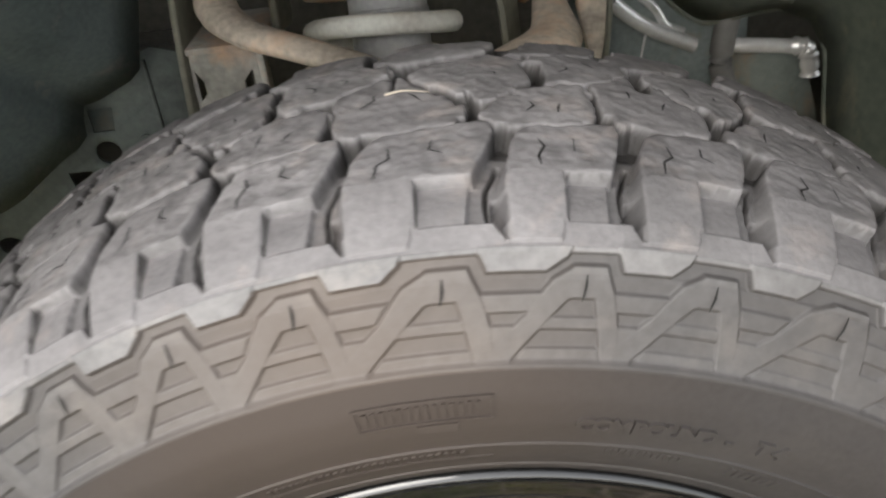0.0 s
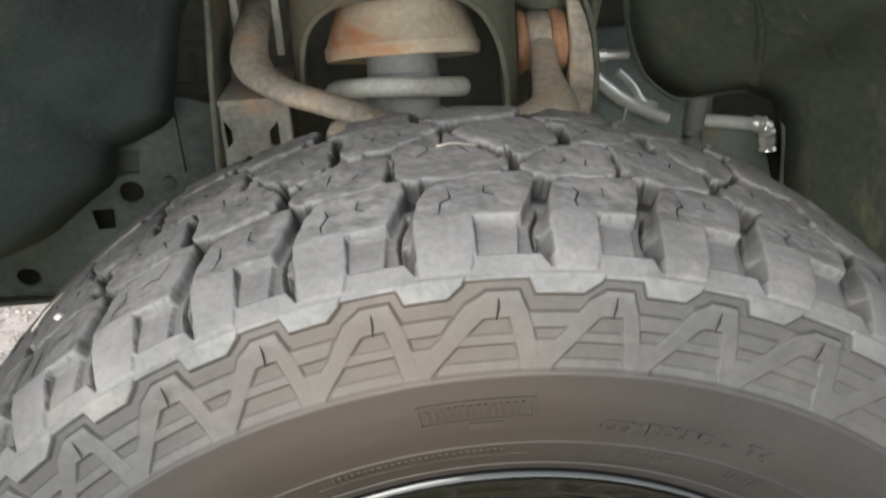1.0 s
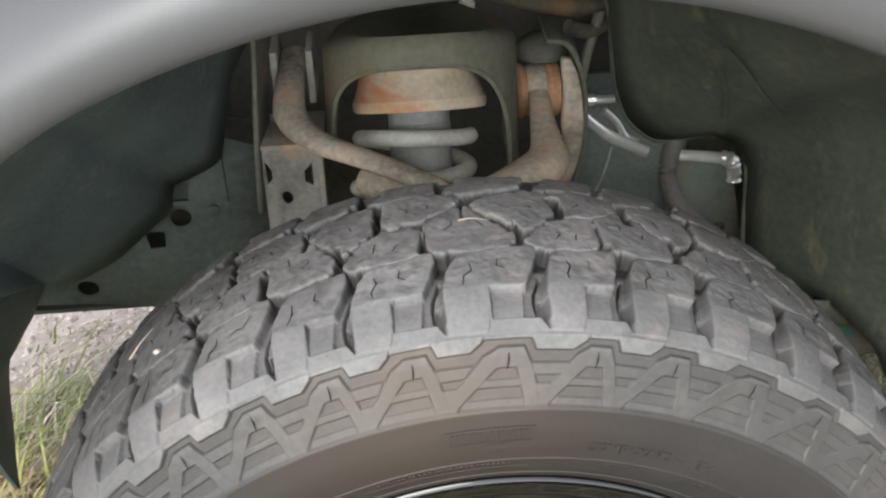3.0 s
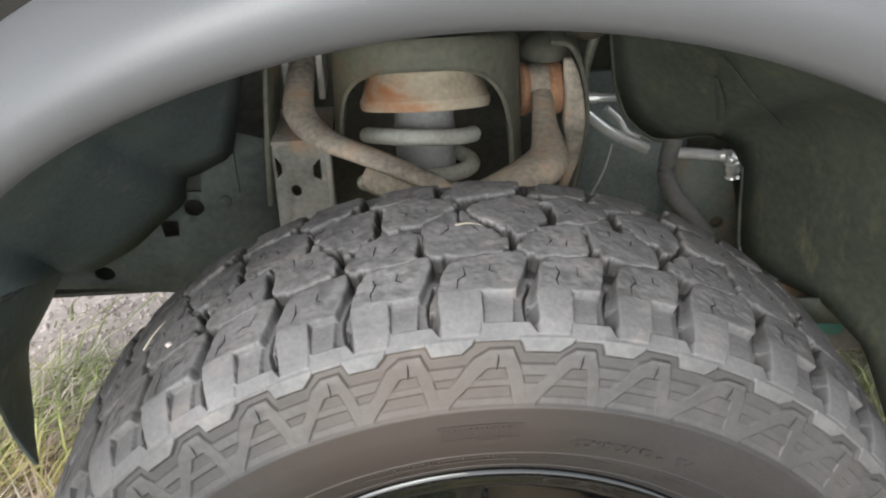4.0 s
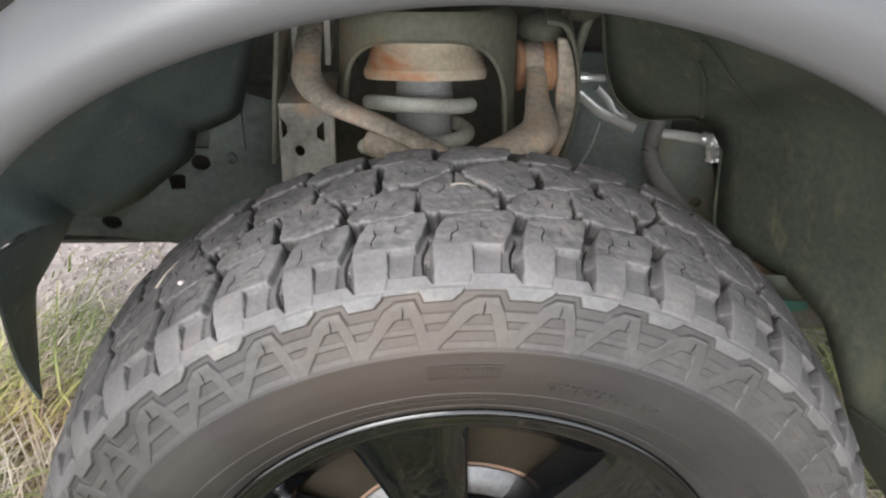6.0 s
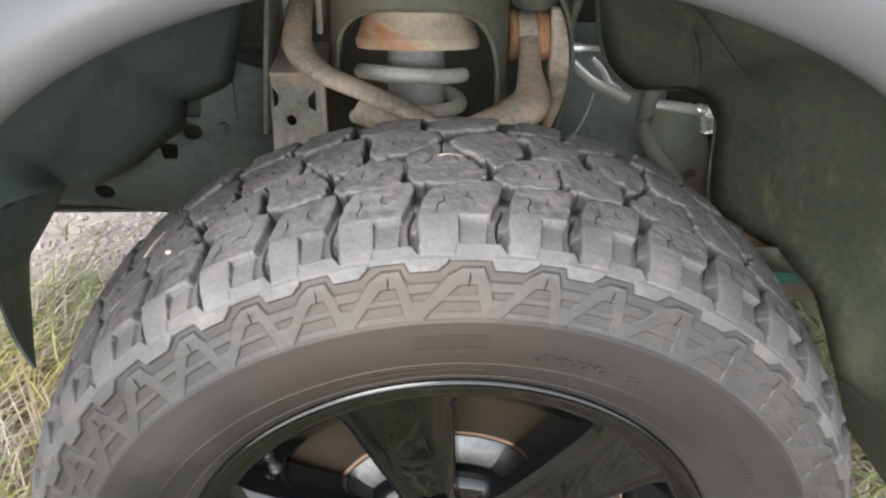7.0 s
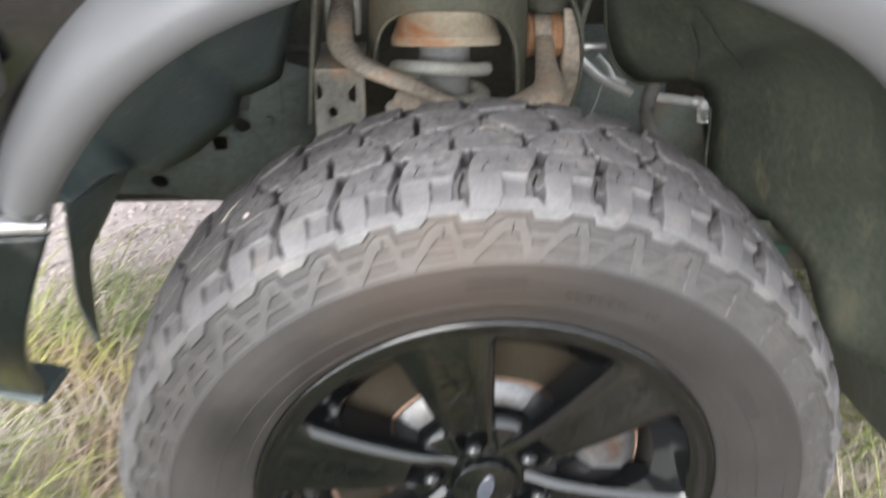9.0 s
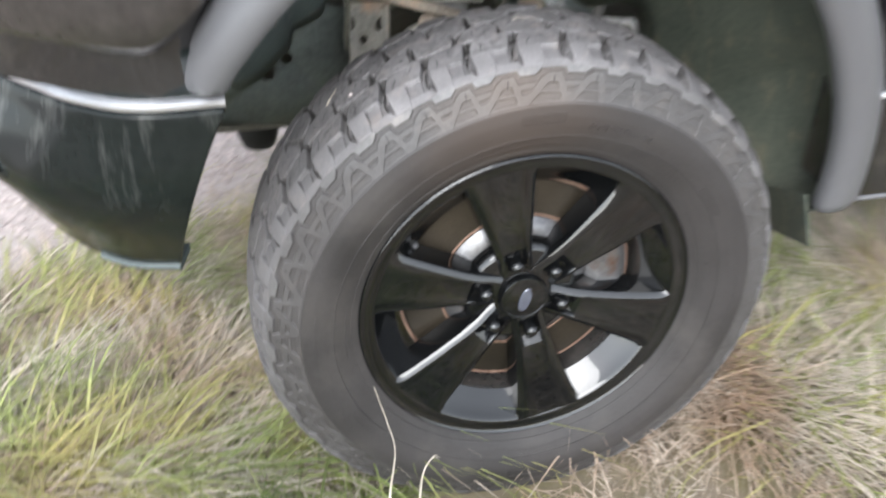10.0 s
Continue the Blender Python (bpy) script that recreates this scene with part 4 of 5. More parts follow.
def build_arch():
    bm = bmesh.new()
    rows = [[bm.verts.new(arch(th, dr * flare_width(th), dy)) for dr, dy in FLARE] for th in np.linspace(-60, 76, 100)]
    grid_faces(bm, rows)
    front = [g for g in bm.faces if g.calc_center_median().x < 0]
    bmesh.ops.bisect_plane(bm, geom=list({v for f in front for v in f.verts}) + list({e for f in front for e in f.edges}) + front, plane_co=(0, 0, 0.808), plane_no=(0, 0, 1), clear_inner=True)
    flare = part("fender_flare", bm, M_FLARE, truck, "satin grey plastic wheel arch flare", 60)
    thick(flare, 0.003, 1.0)
    # fender skin round the flare
    bm = bmesh.new()
    rows = []
    for th in np.linspace(-84, 76, 90):
        row = []
        for w in np.linspace(0, 1, 14):
            near = arch(max(th, -52), 0.078 * flare_width(th), 0.05)
            r = math.hypot(near.x, near.z - 0.4) + 0.42 * w
            x, z = r * math.sin(radians(th)), 0.4 + r * math.cos(radians(th))
            f = min(1.0, w / 0.22)
            f = f * f * (3 - 2 * f)
            skin_y = body_y(x, z) - 0.010 * math.sin(w * math.pi)
            join = near.y if th > -40 else near.y + (skin_y - near.y) * min(1, (-40 - th) / 12)
            row.append(bm.verts.new((x, join + (skin_y - join) * f, z)))
        rows.append(row)
    grid_faces(bm, rows)
    front = [g for g in bm.faces if g.calc_center_median().x < 0]
    bmesh.ops.bisect_plane(bm, geom=list({v for f in front for v in f.verts}) + list({e for f in front for e in f.edges}) + front, plane_co=(0, 0, 0.806), plane_no=(0, 0, 1), clear_inner=True)
    part("fender", bm, M_PAINT, truck, "gloss black painted fender with dust", 60)
    # bonnet closes the top
    bm = bmesh.new()
    rows = [[bm.verts.new((x, y, 1.30 - 0.5 * max(0, -0.5 - x) ** 1.4 + 0.03 * math.sin((y + 0.1) * 1.6))) for y in np.linspace(-0.05, 1.75, 12)] for x in np.linspace(-0.9, 1.3, 16)]
    grid_faces(bm, rows)
    thick(part("bonnet", bm, M_PAINT, truck, smooth=60), 0.02)
    # front liner
    bm = bmesh.new()
    outer = [arch(th, 0.016, 0.036) for th in np.linspace(-47, -4, 60)]
    edge = [(-0.424, -0.06, 0.79), (-0.422, 0.05, 0.757), (-0.416, 0.10, 0.734), (-0.424, 0.20, 0.682), (-0.407, 0.24, 0.654), (-0.37, 0.28, 0.655), (-0.333, 0.31, 0.677), (-0.313, 0.33, 0.684), (-0.308, 0.33, 0.718), (-0.294, 0.332, 0.720),
            (-0.252, 0.34, 0.737), (-0.227, 0.34, 0.834), (-0.202, 0.34, 0.878), (-0.16, 0.33, 0.96), (-0.04, 0.30, 0.99)]
    loft(bm, outer, polyline(edge, 60), 14, lambda f, w: Vector((-0.06, 0, 0.045)) * math.sin(w * math.pi) * (0.25 + 0.75 * f))
    thick(part("front_liner", bm, M_LINER, truck, "dusty black plastic wheel arch liner", 50), 0.003)
    # rear liner
    bm = bmesh.new()
    outer = [arch(th, 0.016, 0.036) for th in np.linspace(-4, 76, 80)]
    edge = [(-0.04, 0.30, 0.99), (0.135, 0.33, 0.97), (0.182, 0.36, 0.888), (0.196, 0.38, 0.82), (0.207, 0.40, 0.775), (0.226, 0.41, 0.727), (0.257, 0.41, 0.698), (0.276, 0.40, 0.698), (0.318, 0.38, 0.712), (0.348, 0.37, 0.705), (0.364, 0.36, 0.672),
            (0.370, 0.34, 0.562), (0.40, 0.28, 0.557), (0.435, 0.24, 0.555), (0.468, 0.18, 0.53), (0.505, 0.12, 0.42), (0.53, 0.02, 0.40), (0.50, -0.08, 0.50)]
    loft(bm, outer, polyline(edge, 80), 16, lambda f, w: Vector((0.05 + 0.02 * f, 0, 0.045 - 0.03 * f)) * math.sin(w * math.pi) + Vector((0.006, 0, 0)) * math.sin(f * 40) * math.sin(w * math.pi))
    thick(part("rear_liner", bm, M_MUD, truck, "dusty black plastic liner with mud splashes", 50), 0.003)
    bm = bmesh.new()
    tube(bm, spline(edge[1:13], 60), 0.0035, 8)
    part("liner_lip", bm, M_MUD, truck, "rolled edge of the liner", 60)
    for knots, r in (([(0.262, 0.211, 0.885), (0.282, 0.217, 0.865), (0.303, 0.228, 0.8395), (0.327, 0.239, 0.8135), (0.363, 0.273, 0.7755)], [0.0022] * 20),
                     ([(0.274, 0.2475, 0.846), (0.289, 0.267, 0.816), (0.301, 0.291, 0.7835), (0.322, 0.352, 0.7275)], [0.002 + 0.004 * i / 19 for i in range(20)])):
        bm = bmesh.new()
        tube(bm, spline(knots, 20), r, 10, 0.3, up=Vector((-0.5, -0.55, -0.65)))
        part("liner_crease", bm, M_MUD, truck, "raised crease moulded in the liner", 60)
    # mud guard at the liner's foot
    bm = bmesh.new()
    loft(bm, spline([(0.47, -0.10, 0.545), (0.49, 0.0, 0.50), (0.50, 0.12, 0.44)], 12), spline([(0.50, -0.10, 0.44), (0.515, 0.0, 0.40), (0.53, 0.12, 0.36)], 12), 5)
    thick(part("mud_guard", bm, M_MUD, truck, smooth=50), 0.006, bevel=0.002)
    # deflector blade under the front liner
    bm = bmesh.new()
    left = spline([(-0.495, 0.12, 0.68), (-0.51, 0.145, 0.60), (-0.52, 0.163, 0.551), (-0.533, 0.19, 0.50), (-0.537, 0.203, 0.455), (-0.536, 0.212, 0.42), (-0.534, 0.224, 0.380)], 18)
    right = spline([(-0.47, 0.385, 0.62), (-0.515, 0.36, 0.536), (-0.546, 0.34, 0.496), (-0.558, 0.33, 0.445), (-0.554, 0.30, 0.41), (-0.543, 0.26, 0.398), (-0.533, 0.226, 0.378)], 18)
    loft(bm, left, right, 6, lambda f, w: Vector((0.012, -0.012, 0)) * math.sin(w * math.pi) * (1 - f))
    thick(part("air_deflector", bm, M_LINER, truck, "pointed black plastic deflector blade", 50), 0.005, bevel=0.0015)


BUMPER_TOP = [(-0.432, -0.104, 0.785), (-0.54, -0.102, 0.785), (-0.62, -0.058, 0.785), (-0.67, -0.005, 0.785), (-0.724, 0.06, 0.785), (-0.79, 0.17, 0.785), (-0.86, 0.40, 0.785), (-0.89, 0.90, 0.785), (-0.86, 1.40, 0.785), (-0.72, 1.76, 0.785)]
BUMPER_FOOT = [(-0.525, 0.0, 0.485), (-0.60, 0.02, 0.487), (-0.665, 0.055, 0.505), (-0.72, 0.10, 0.535), (-0.765, 0.14, 0.57), (-0.81, 0.22, 0.61), (-0.85, 0.42, 0.64), (-0.87, 0.90, 0.64), (-0.84, 1.38, 0.64), (-0.70, 1.70, 0.60)]


def along_bumper(knots, offsets, n=80):
    """Rows of points beside a curve: each offset is (outwards, up)."""
    pts = spline(knots, n)
    rows = []
    for i, p in enumerate(pts):
        d = pts[min(i + 1, n - 1)] - pts[max(i - 1, 0)]
        out = Vector((d.y, -d.x, 0)).normalized()
        if out.dot(p - Vector((-0.3, 0.85, p.z))) < 0:
            out = -out
        rows.append([p + out * a + Vector((0, 0, b)) for a, b in offsets])
    return rows


def build_bumper():
    bm = bmesh.new()
    top, foot = spline(BUMPER_TOP, 80), spline(BUMPER_FOOT, 80)
    rows = []
    for i in range(80):
        d = top[min(i + 1, 79)] - top[max(i - 1, 0)]
        out = Vector((d.y, -d.x, 0)).normalized()
        out = -out if out.dot(top[i] - Vector((-0.3, 0.85, top[i].z))) < 0 else out
        rows.append([bm.verts.new(top[i].lerp(foot[i], w) + out * (0.032 + 0.02 * min(1, i / 20)) * math.sin(w * math.pi) ** 1.4 - Vector((0.014, 0, 0)) * math.sin(w * math.pi) * max(0, 1 - i / 6)) for w in np.linspace(0, 1, 14).tolist()])
    grid_faces(bm, rows)
    bumper = part("front_bumper", bm, M_BUMPER, truck, "gloss black front bumper with chrome top strip", 60)
    thick(bumper, 0.016, 0.0, bevel=0.004)
    for name, knots, sec, mat, label, n in (("chrome_strip", BUMPER_TOP, [(-0.012, 0.004), (0.005, 0.003), (0.008, 0.006), (0.008, 0.012), (0.004, 0.016), (-0.012, 0.018), (-0.03, 0.016)], M_CHROME, "bright chrome trim strip", 80),
                                            ("lower_lip", BUMPER_FOOT, [(0.009, 0.004), (0.013, -0.003), (0.007, -0.011), (-0.05, -0.010), (-0.05, 0.002)], M_LINER, "black plastic lip along the bumper's foot", 80)):
        bm = bmesh.new()
        rows = along_bumper(knots, sec, n)
        rows = rows[:15] if name == "lower_lip" else rows
        rows = [[bm.verts.new(q) for q in row] for row in rows]
        grid_faces(bm, rows, close_v=True)
        bm.faces.new(rows[0]), bm.faces.new(rows[-1][::-1])
        part(name, bm, mat, bumper, label, 40)
    bm = bmesh.new()
    rows = [[bm.verts.new(q) for q in row] for row in along_bumper(BUMPER_TOP, [(-0.006, 0.012), (-0.008, 0.022), (-0.016, 0.028), (-0.020, 0.034), (-0.022, 0.075)])]
    grid_faces(bm, rows)
    thick(part("bumper_step", bm, M_BUMPER, bumper, "scuffed black plastic bumper top", 40), 0.004)
    # head lamp above the bumper
    bm = bmesh.new()
    rows = []
    for f in np.linspace(0, 1, 24):
        x = -0.435 - 0.41 * f
        low, high = 0.862 + 0.075 * max(0, 1 - 4.2 * f) ** 1.6, 1.0 - 0.02 * f
        rows.append([bm.verts.new((x, body_y(x, 0.9) - 0.004 - 0.012 * math.sin(w * math.pi) * math.sin(min(1, f * 6 + 0.1) * math.pi / 2), low + (high - low) * w)) for w in np.linspace(0, 1, 9)])
    grid_faces(bm, rows)
    lamp = part("head_lamp", bm, M_LENS, truck, "clear head lamp lens in the fender", 60)
    thick(lamp, 0.006)
    # round recess at the bumper's front corner with a bright edge
    bm = bmesh.new()
    ring = [Vector((-0.775 - 0.03 * math.cos(a), 0.085 + 0.05 * math.cos(a), 0.655 + 0.036 * math.sin(a))) + Vector((-0.02, -0.016, 0)) for a in (2 * math.pi * i / 24 for i in range(25))]
    tube(bm, ring, 0.004, 8, cap=False)
    part("recess_ring", bm, M_CHROME, bumper, "bright edge of the round recess", 60)
    bm = bmesh.new()
    rows = [[bm.verts.new(ring[0].lerp(ring[12], 0.5).lerp(p, f)) for p in ring[:24]] for f in (1.0, 0.6, 0.05)]
    grid_faces(bm, rows, close_v=True)
    bm.faces.new(rows[-1])
    part("recess_cover", bm, M_BLACK, bumper, smooth=60)


def build_body():
    bm = bmesh.new()
    box(bm, (0.515, -0.115, 0.535), (1.5, 0.0, 1.25), 0.012)
    part("front_door", bm, M_PAINT, truck, "gloss black door and sill", 40)
    bm = bmesh.new()
    tube(bm, [Vector((0.522, -0.119, 0.723)), Vector((0.53, -0.121, 0.723)), Vector((1.3, -0.121, 0.723))], [0.005, 0.0065, 0.0065], 10)
    part("door_trim", bm, M_CHROME, truck, "chrome door trim", 40)
    bm = bmesh.new()
    tube(bm, [Vector((0.52, -0.110, 0.534)), Vector((1.5, -0.110, 0.534))], 0.006, 8)
    part("sill_trim", bm, M_FLARE, truck, smooth=40)
    bm = bmesh.new()
    box(bm, (-0.60, 0.60, 0.40), (1.5, 0.64, 1.28), 0.004)
    part("inner_apron", bm, M_DARK, truck, "black inner wheel house wall", 30)
    bm = bmesh.new()
    box(bm, (0.55, 0.0, 0.56), (1.6, 1.8, 0.62), 0.01)
    part("floor_pan", bm, M_DARK, truck, smooth=30)
    bm = bmesh.new()
    box(bm, (-0.60, 0.33, 1.02), (0.9, 0.62, 1.05), 0.004)
    part("wheel_house_top", bm, M_DARK, truck, smooth=30)


# ---- chassis and suspension ----
def build_chassis():
    def face(a, b):
        return Vector((a, 0.385 + 0.05 * max(0, -0.35 - a), b))
    bm = bmesh.new()
    outer = [(-0.78, 0.532), (-0.45, 0.528), (-0.36, 0.518), (-0.205, 0.513), (-0.205, 0.73), (-0.25, 0.745), (-0.29, 0.73), (-0.33, 0.72), (-0.42, 0.70), (-0.78, 0.68)]
    holes = [ring_pts(-0.3175, 0.6455, 0.0130, 0.0125), [(-0.364, 0.628), (-0.340, 0.628), (-0.342, 0.605), (-0.361, 0.604)], ring_pts(-0.449, 0.551, 0.014, 0.011),
             [(-0.326, 0.667), (-0.305, 0.667), (-0.301, 0.692), (-0.326, 0.692)]]
    plate(bm, outer, holes, face)
    rail = part("frame_rail", bm, M_RAIL, truck, "dusty steel chassis rail with punched holes", 30)
    thick(rail, 0.004)
    bm = bmesh.new()
    box(bm, (-0.78, 0.50, 0.513), (-0.19, 0.505, 0.72), 0.001)
    box(bm, (-0.78, 0.40, 0.509), (-0.20, 0.505, 0.515), 0.001)
    box(bm, (-0.78, 0.41, 0.70), (-0.20, 0.505, 0.706), 0.001)
    part("rail_back", bm, M_DARK, rail, smooth=30)
    bm = bmesh.new()
    lathe(bm, [(0.0, 0.008), (-0.003, 0.0075), (-0.005, 0.004), (-0.0052, 0.0005)], 14, (-0.277, 0.383, 0.653))
    part("rivet", bm, M_RAIL, rail, smooth=30)
    bm = bmesh.new()
    box(bm, (-0.330, 0.397, 0.662), (-0.297, 0.401, 0.696), 0.001)
    part("rail_pocket", bm, M_RAIL, rail, smooth=30)
    bm = bmesh.new()
    box(bm, (-0.260, 0.378, 0.665), (-0.257, 0.386, 0.735), 0.001)
    part("rail_seam", bm, M_RAIL, rail, smooth=30)
    bm = bmesh.new()
    lathe(bm, [(0.56, 0.001), (0.56, 0.046), (0.40, 0.047), (0.362, 0.044), (0.338, 0.034), (0.328, 0.016), (0.327, 0.001)], 20, (-0.372, 0.66, 0), axis="z")
    part("bump_stop", bm, M_SIPE, truck, "black rubber bump stop behind the rail", 40)
    bm = bmesh.new()
    box(bm, (0.44, 0.41, 0.42), (1.5, 0.52, 0.585), 0.01)
    part("frame_rail", bm, M_DARK, truck, smooth=30)
    # upright flange and punched bracket in front of the strut
    bm = bmesh.new()
    loft(bm, polyline([(-0.214, 0.325, 0.675), (-0.207, 0.325, 0.77), (-0.198, 0.33, 0.86), (-0.19, 0.34, 0.97)], 12), polyline([(-0.207, 0.40, 0.675), (-0.200, 0.40, 0.77), (-0.19, 0.41, 0.86), (-0.182, 0.42, 0.97)], 12), 3)
    thick(part("tower_flange", bm, M_TOWER, truck, smooth=30), 0.006, bevel=0.002)
    bm = bmesh.new()
    holes = [ring_pts(-0.182, 0.689, 0.0065, 0.0085), [(-0.203, 0.705), (-0.196, 0.712), (-0.196, 0.724), (-0.203, 0.735)], [(-0.150, 0.703), (-0.160, 0.708), (-0.160, 0.722), (-0.150, 0.733)]]
    plate(bm, [(-0.208, 0.55), (-0.139, 0.55), (-0.139, 0.753), (-0.165, 0.757), (-0.206, 0.755)], holes, lambda a, b: Vector((a, 0.335 - 0.12 * (a + 0.17), b)))
    bracket = part("punched_bracket", bm, M_FRAME, truck, "dusty bracket with three punched holes", 30)
    thick(bracket, 0.004)
    bm = bmesh.new()
    box(bm, (-0.143, 0.322, 0.55), (-0.137, 0.343, 0.755), 0.0015)
    box(bm, (-0.21, 0.33, 0.751), (-0.135, 0.42, 0.757), 0.0015)
    part("bracket_return", bm, M_FRAME, bracket, smooth=30)
    # strut tower: a shell with an arched mouth
    cx, cy = -0.022, 0.375
    bm = bmesh.new()
    rows = []
    for i in range(57):
        a = radians(-112 + 224 * i / 56)
        wide = radians(68 if a < 0 else 60)
        low = 0.742 if a < 0 else 0.70
        top = 0.889 - 0.032 * (1 - math.cos(a))
        mouth = low + (0.861 - low) * math.sqrt(max(0.0, 1 - min(1, abs(a) / wide) ** 2.6))
        row = []
        for w in np.linspace(0, 1, 14):
            r, z = 0.106 - 0.004 * w + 0.002 * math.exp(-((w / 0.06) ** 2)), mouth + (top - 0.012 - mouth) * w
            row.append((r, z))
        # the shoulder turns in under the shelf
        row += [(0.1005, top - 0.005), (0.0955, top), (0.086, 0.5 * top + 0.441), (0.050, 0.882), (0.004, 0.881)]
        rows.append([bm.verts.new((cx + r * math.sin(a) * 1.02, cy - r * math.cos(a), z)) for r, z in row])
    grid_faces(bm, rows)
    thick(part("strut_tower", bm, M_TOWER, truck, "dusty steel strut tower with arched mouth", 50), 0.005, bevel=0.0015)
    # strut: leans in at the top
    lean = Matrix.Translation((-0.027, 0.362, 0.783)) @ Matrix.Rotation(radians(-21), 4, "X")
    bm = bmesh.new()
    lathe(bm, [(0.070, 0.001), (0.069, 0.034), (0.064, 0.048), (0.054, 0.058), (0.034, 0.067), (0.013, 0.0735), (0.010, 0.0755), (0.002, 0.0755), (-0.002, 0.0735), (0.002, 0.05), (0.004, 0.001)], 48, axis="z")
    bm.transform(Matrix.Translation((0.002, 0, -0.005)) @ lean)
    part("spring_seat", bm, M_RUST, truck, "rust-orange upper spring seat", 30)
    bm = bmesh.new()
    lathe(bm, [(0.01, 0.0345), (-0.022, 0.0345), (-0.023, 0.0355), (-0.042, 0.0355), (-0.044, 0.0345), (-0.24, 0.0345), (-0.24, 0.001)], 36, axis="z")
    bm.transform(lean)
    part("damper", bm, M_DAMPER, truck, "grey damper tube", 30)
    bm = bmesh.new()
    pts = []
    for i in range(120):
        turn = 2.3 * i / 119
        a = -2 * math.pi * (turn + 0.05)
        pts.append(lean @ Matrix.Rotation(radians(7), 4, "Y") @ Vector((0.0625 * math.cos(a), 0.0625 * math.sin(a), -0.031 - 0.018 * turn - 0.020 * turn * turn)))
    tube(bm, pts, 0.0092, 12)
    part("coil_spring", bm, M_SPRING, truck, "dusty grey coil spring", 60)
    # upper control arm with its bushings
    bm = bmesh.new()
    left = spline([(-0.165, 0.44, 0.822), (-0.168, 0.375, 0.810), (-0.165, 0.315, 0.796), (-0.138, 0.275, 0.785), (-0.088, 0.243, 0.776), (-0.035, 0.21, 0.766), (0.0, 0.185, 0.755)], 40)
    tube(bm, left, [0.0150 + 0.0035 * math.exp(-((i - 13) / 8) ** 2) - 0.002 * (i / 39) for i in range(40)], 14, 0.66)
    right = spline([(0.116, 0.425, 0.775), (0.116, 0.39, 0.768), (0.112, 0.34, 0.757), (0.108, 0.28, 0.750), (0.085, 0.235, 0.752), (0.04, 0.205, 0.752), (0.0, 0.185, 0.752)], 40)
    tube(bm, right, [0.0125 + 0.015 * math.exp(-((i - 25) / 9) ** 2) for i in range(40)], 12, 0.55)
    arm = part("control_arm", bm, M_ARM, truck, "dusty cast upper control arm with rust patches", 60)
    bm = bmesh.new()
    lathe(bm, [(0.68, 0.012), (0.70, 0.028), (0.735, 0.030), (0.755, 0.022), (0.765, 0.01), (0.766, 0.001)], 24, (0.0, 0.18, 0), axis="z")
    part("ball_joint", bm, M_ARM, arm, smooth=40)
    bm = bmesh.new()
    tube(bm, spline([(-0.095, 0.265, 0.742), (-0.06, 0.245, 0.738), (-0.02, 0.215, 0.735), (0.02, 0.20, 0.732)], 12), [0.012, 0.017] + [0.019] * 10, 10)
    part("arm_web", bm, M_ARM, arm, smooth=60)
    for x0, x1 in ((0.090, 0.105), (0.126, 0.146)):
        bm = bmesh.new()
        lathe(bm, [(x0, 0.001), (x0, 0.024), (x0 + 0.002, 0.031), (x0 + 0.006, 0.033), (x1 - 0.004, 0.031), (x1, 0.026), (x1, 0.001)], 32, (0, 0.425, 0.764), axis="x")
        part("bushing", bm, M_ORANGE, arm, "rust-orange bushing", 30)
    bm = bmesh.new()
    lathe(bm, [(0.104, 0.001), (0.104, 0.029), (0.108, 0.031), (0.123, 0.031), (0.127, 0.029), (0.127, 0.001)], 24, (0, 0.425, 0.764), axis="x")
    part("bushing_eye", bm, M_ARM, arm, smooth=30)
    bm = bmesh.new()
    tube(bm, [Vector((0.14, 0.425, 0.765)), Vector((0.165, 0.425, 0.765))], 0.006, 6)
    part("pivot_bolt", bm, M_ARM, arm, smooth=30)
    for x in (-0.186, -0.146):
        bm = bmesh.new()
        box(bm, (x - 0.004, 0.40, 0.775), (x + 0.004, 0.47, 0.838), 0.002)
        part("pivot_tab", bm, M_FRAME, arm, smooth=30)
    # rear pivot bracket, a bent plate
    bm = bmesh.new()
    loft(bm, spline([(0.125, 0.40, 0.832), (0.150, 0.40, 0.825), (0.166, 0.40, 0.79), (0.174, 0.40, 0.74), (0.170, 0.40, 0.68), (0.155, 0.40, 0.60)], 24), spline([(0.125, 0.47, 0.84), (0.153, 0.47, 0.832), (0.172, 0.47, 0.79), (0.181, 0.47, 0.74), (0.178, 0.47, 0.68), (0.165, 0.47, 0.60)], 24), 4)
    thick(part("pivot_bracket", bm, M_TOWER, truck, smooth=40), 0.006, bevel=0.002)
    bm = bmesh.new()
    plate(bm, [(0.14, 0.815), (0.152, 0.814), (0.160, 0.795), (0.166, 0.77), (0.170, 0.733), (0.168, 0.70), (0.163, 0.676), (0.153, 0.645), (0.146, 0.60), (0.134, 0.60), (0.145, 0.66), (0.150, 0.69), (0.142, 0.731), (0.144, 0.765)], [],
          lambda u, v: Vector((u, 0.40 + 4.0 * (u - 0.152) ** 2, v)))
    thick(part("bracket_face", bm, M_ARM, truck, "curved dusty bracket leaf", 30), 0.012, -1.0, bevel=0.003)
    bm = bmesh.new()
    lathe(bm, [(0.798, 0.030), (0.806, 0.031), (0.815, 0.027), (0.822, 0.018), (0.826, 0.001)], 24, (0.128, 0.452, 0), axis="z")
    part("bracket_cap", bm, M_TOWER, truck, "rounded cap over the pivot", 60)


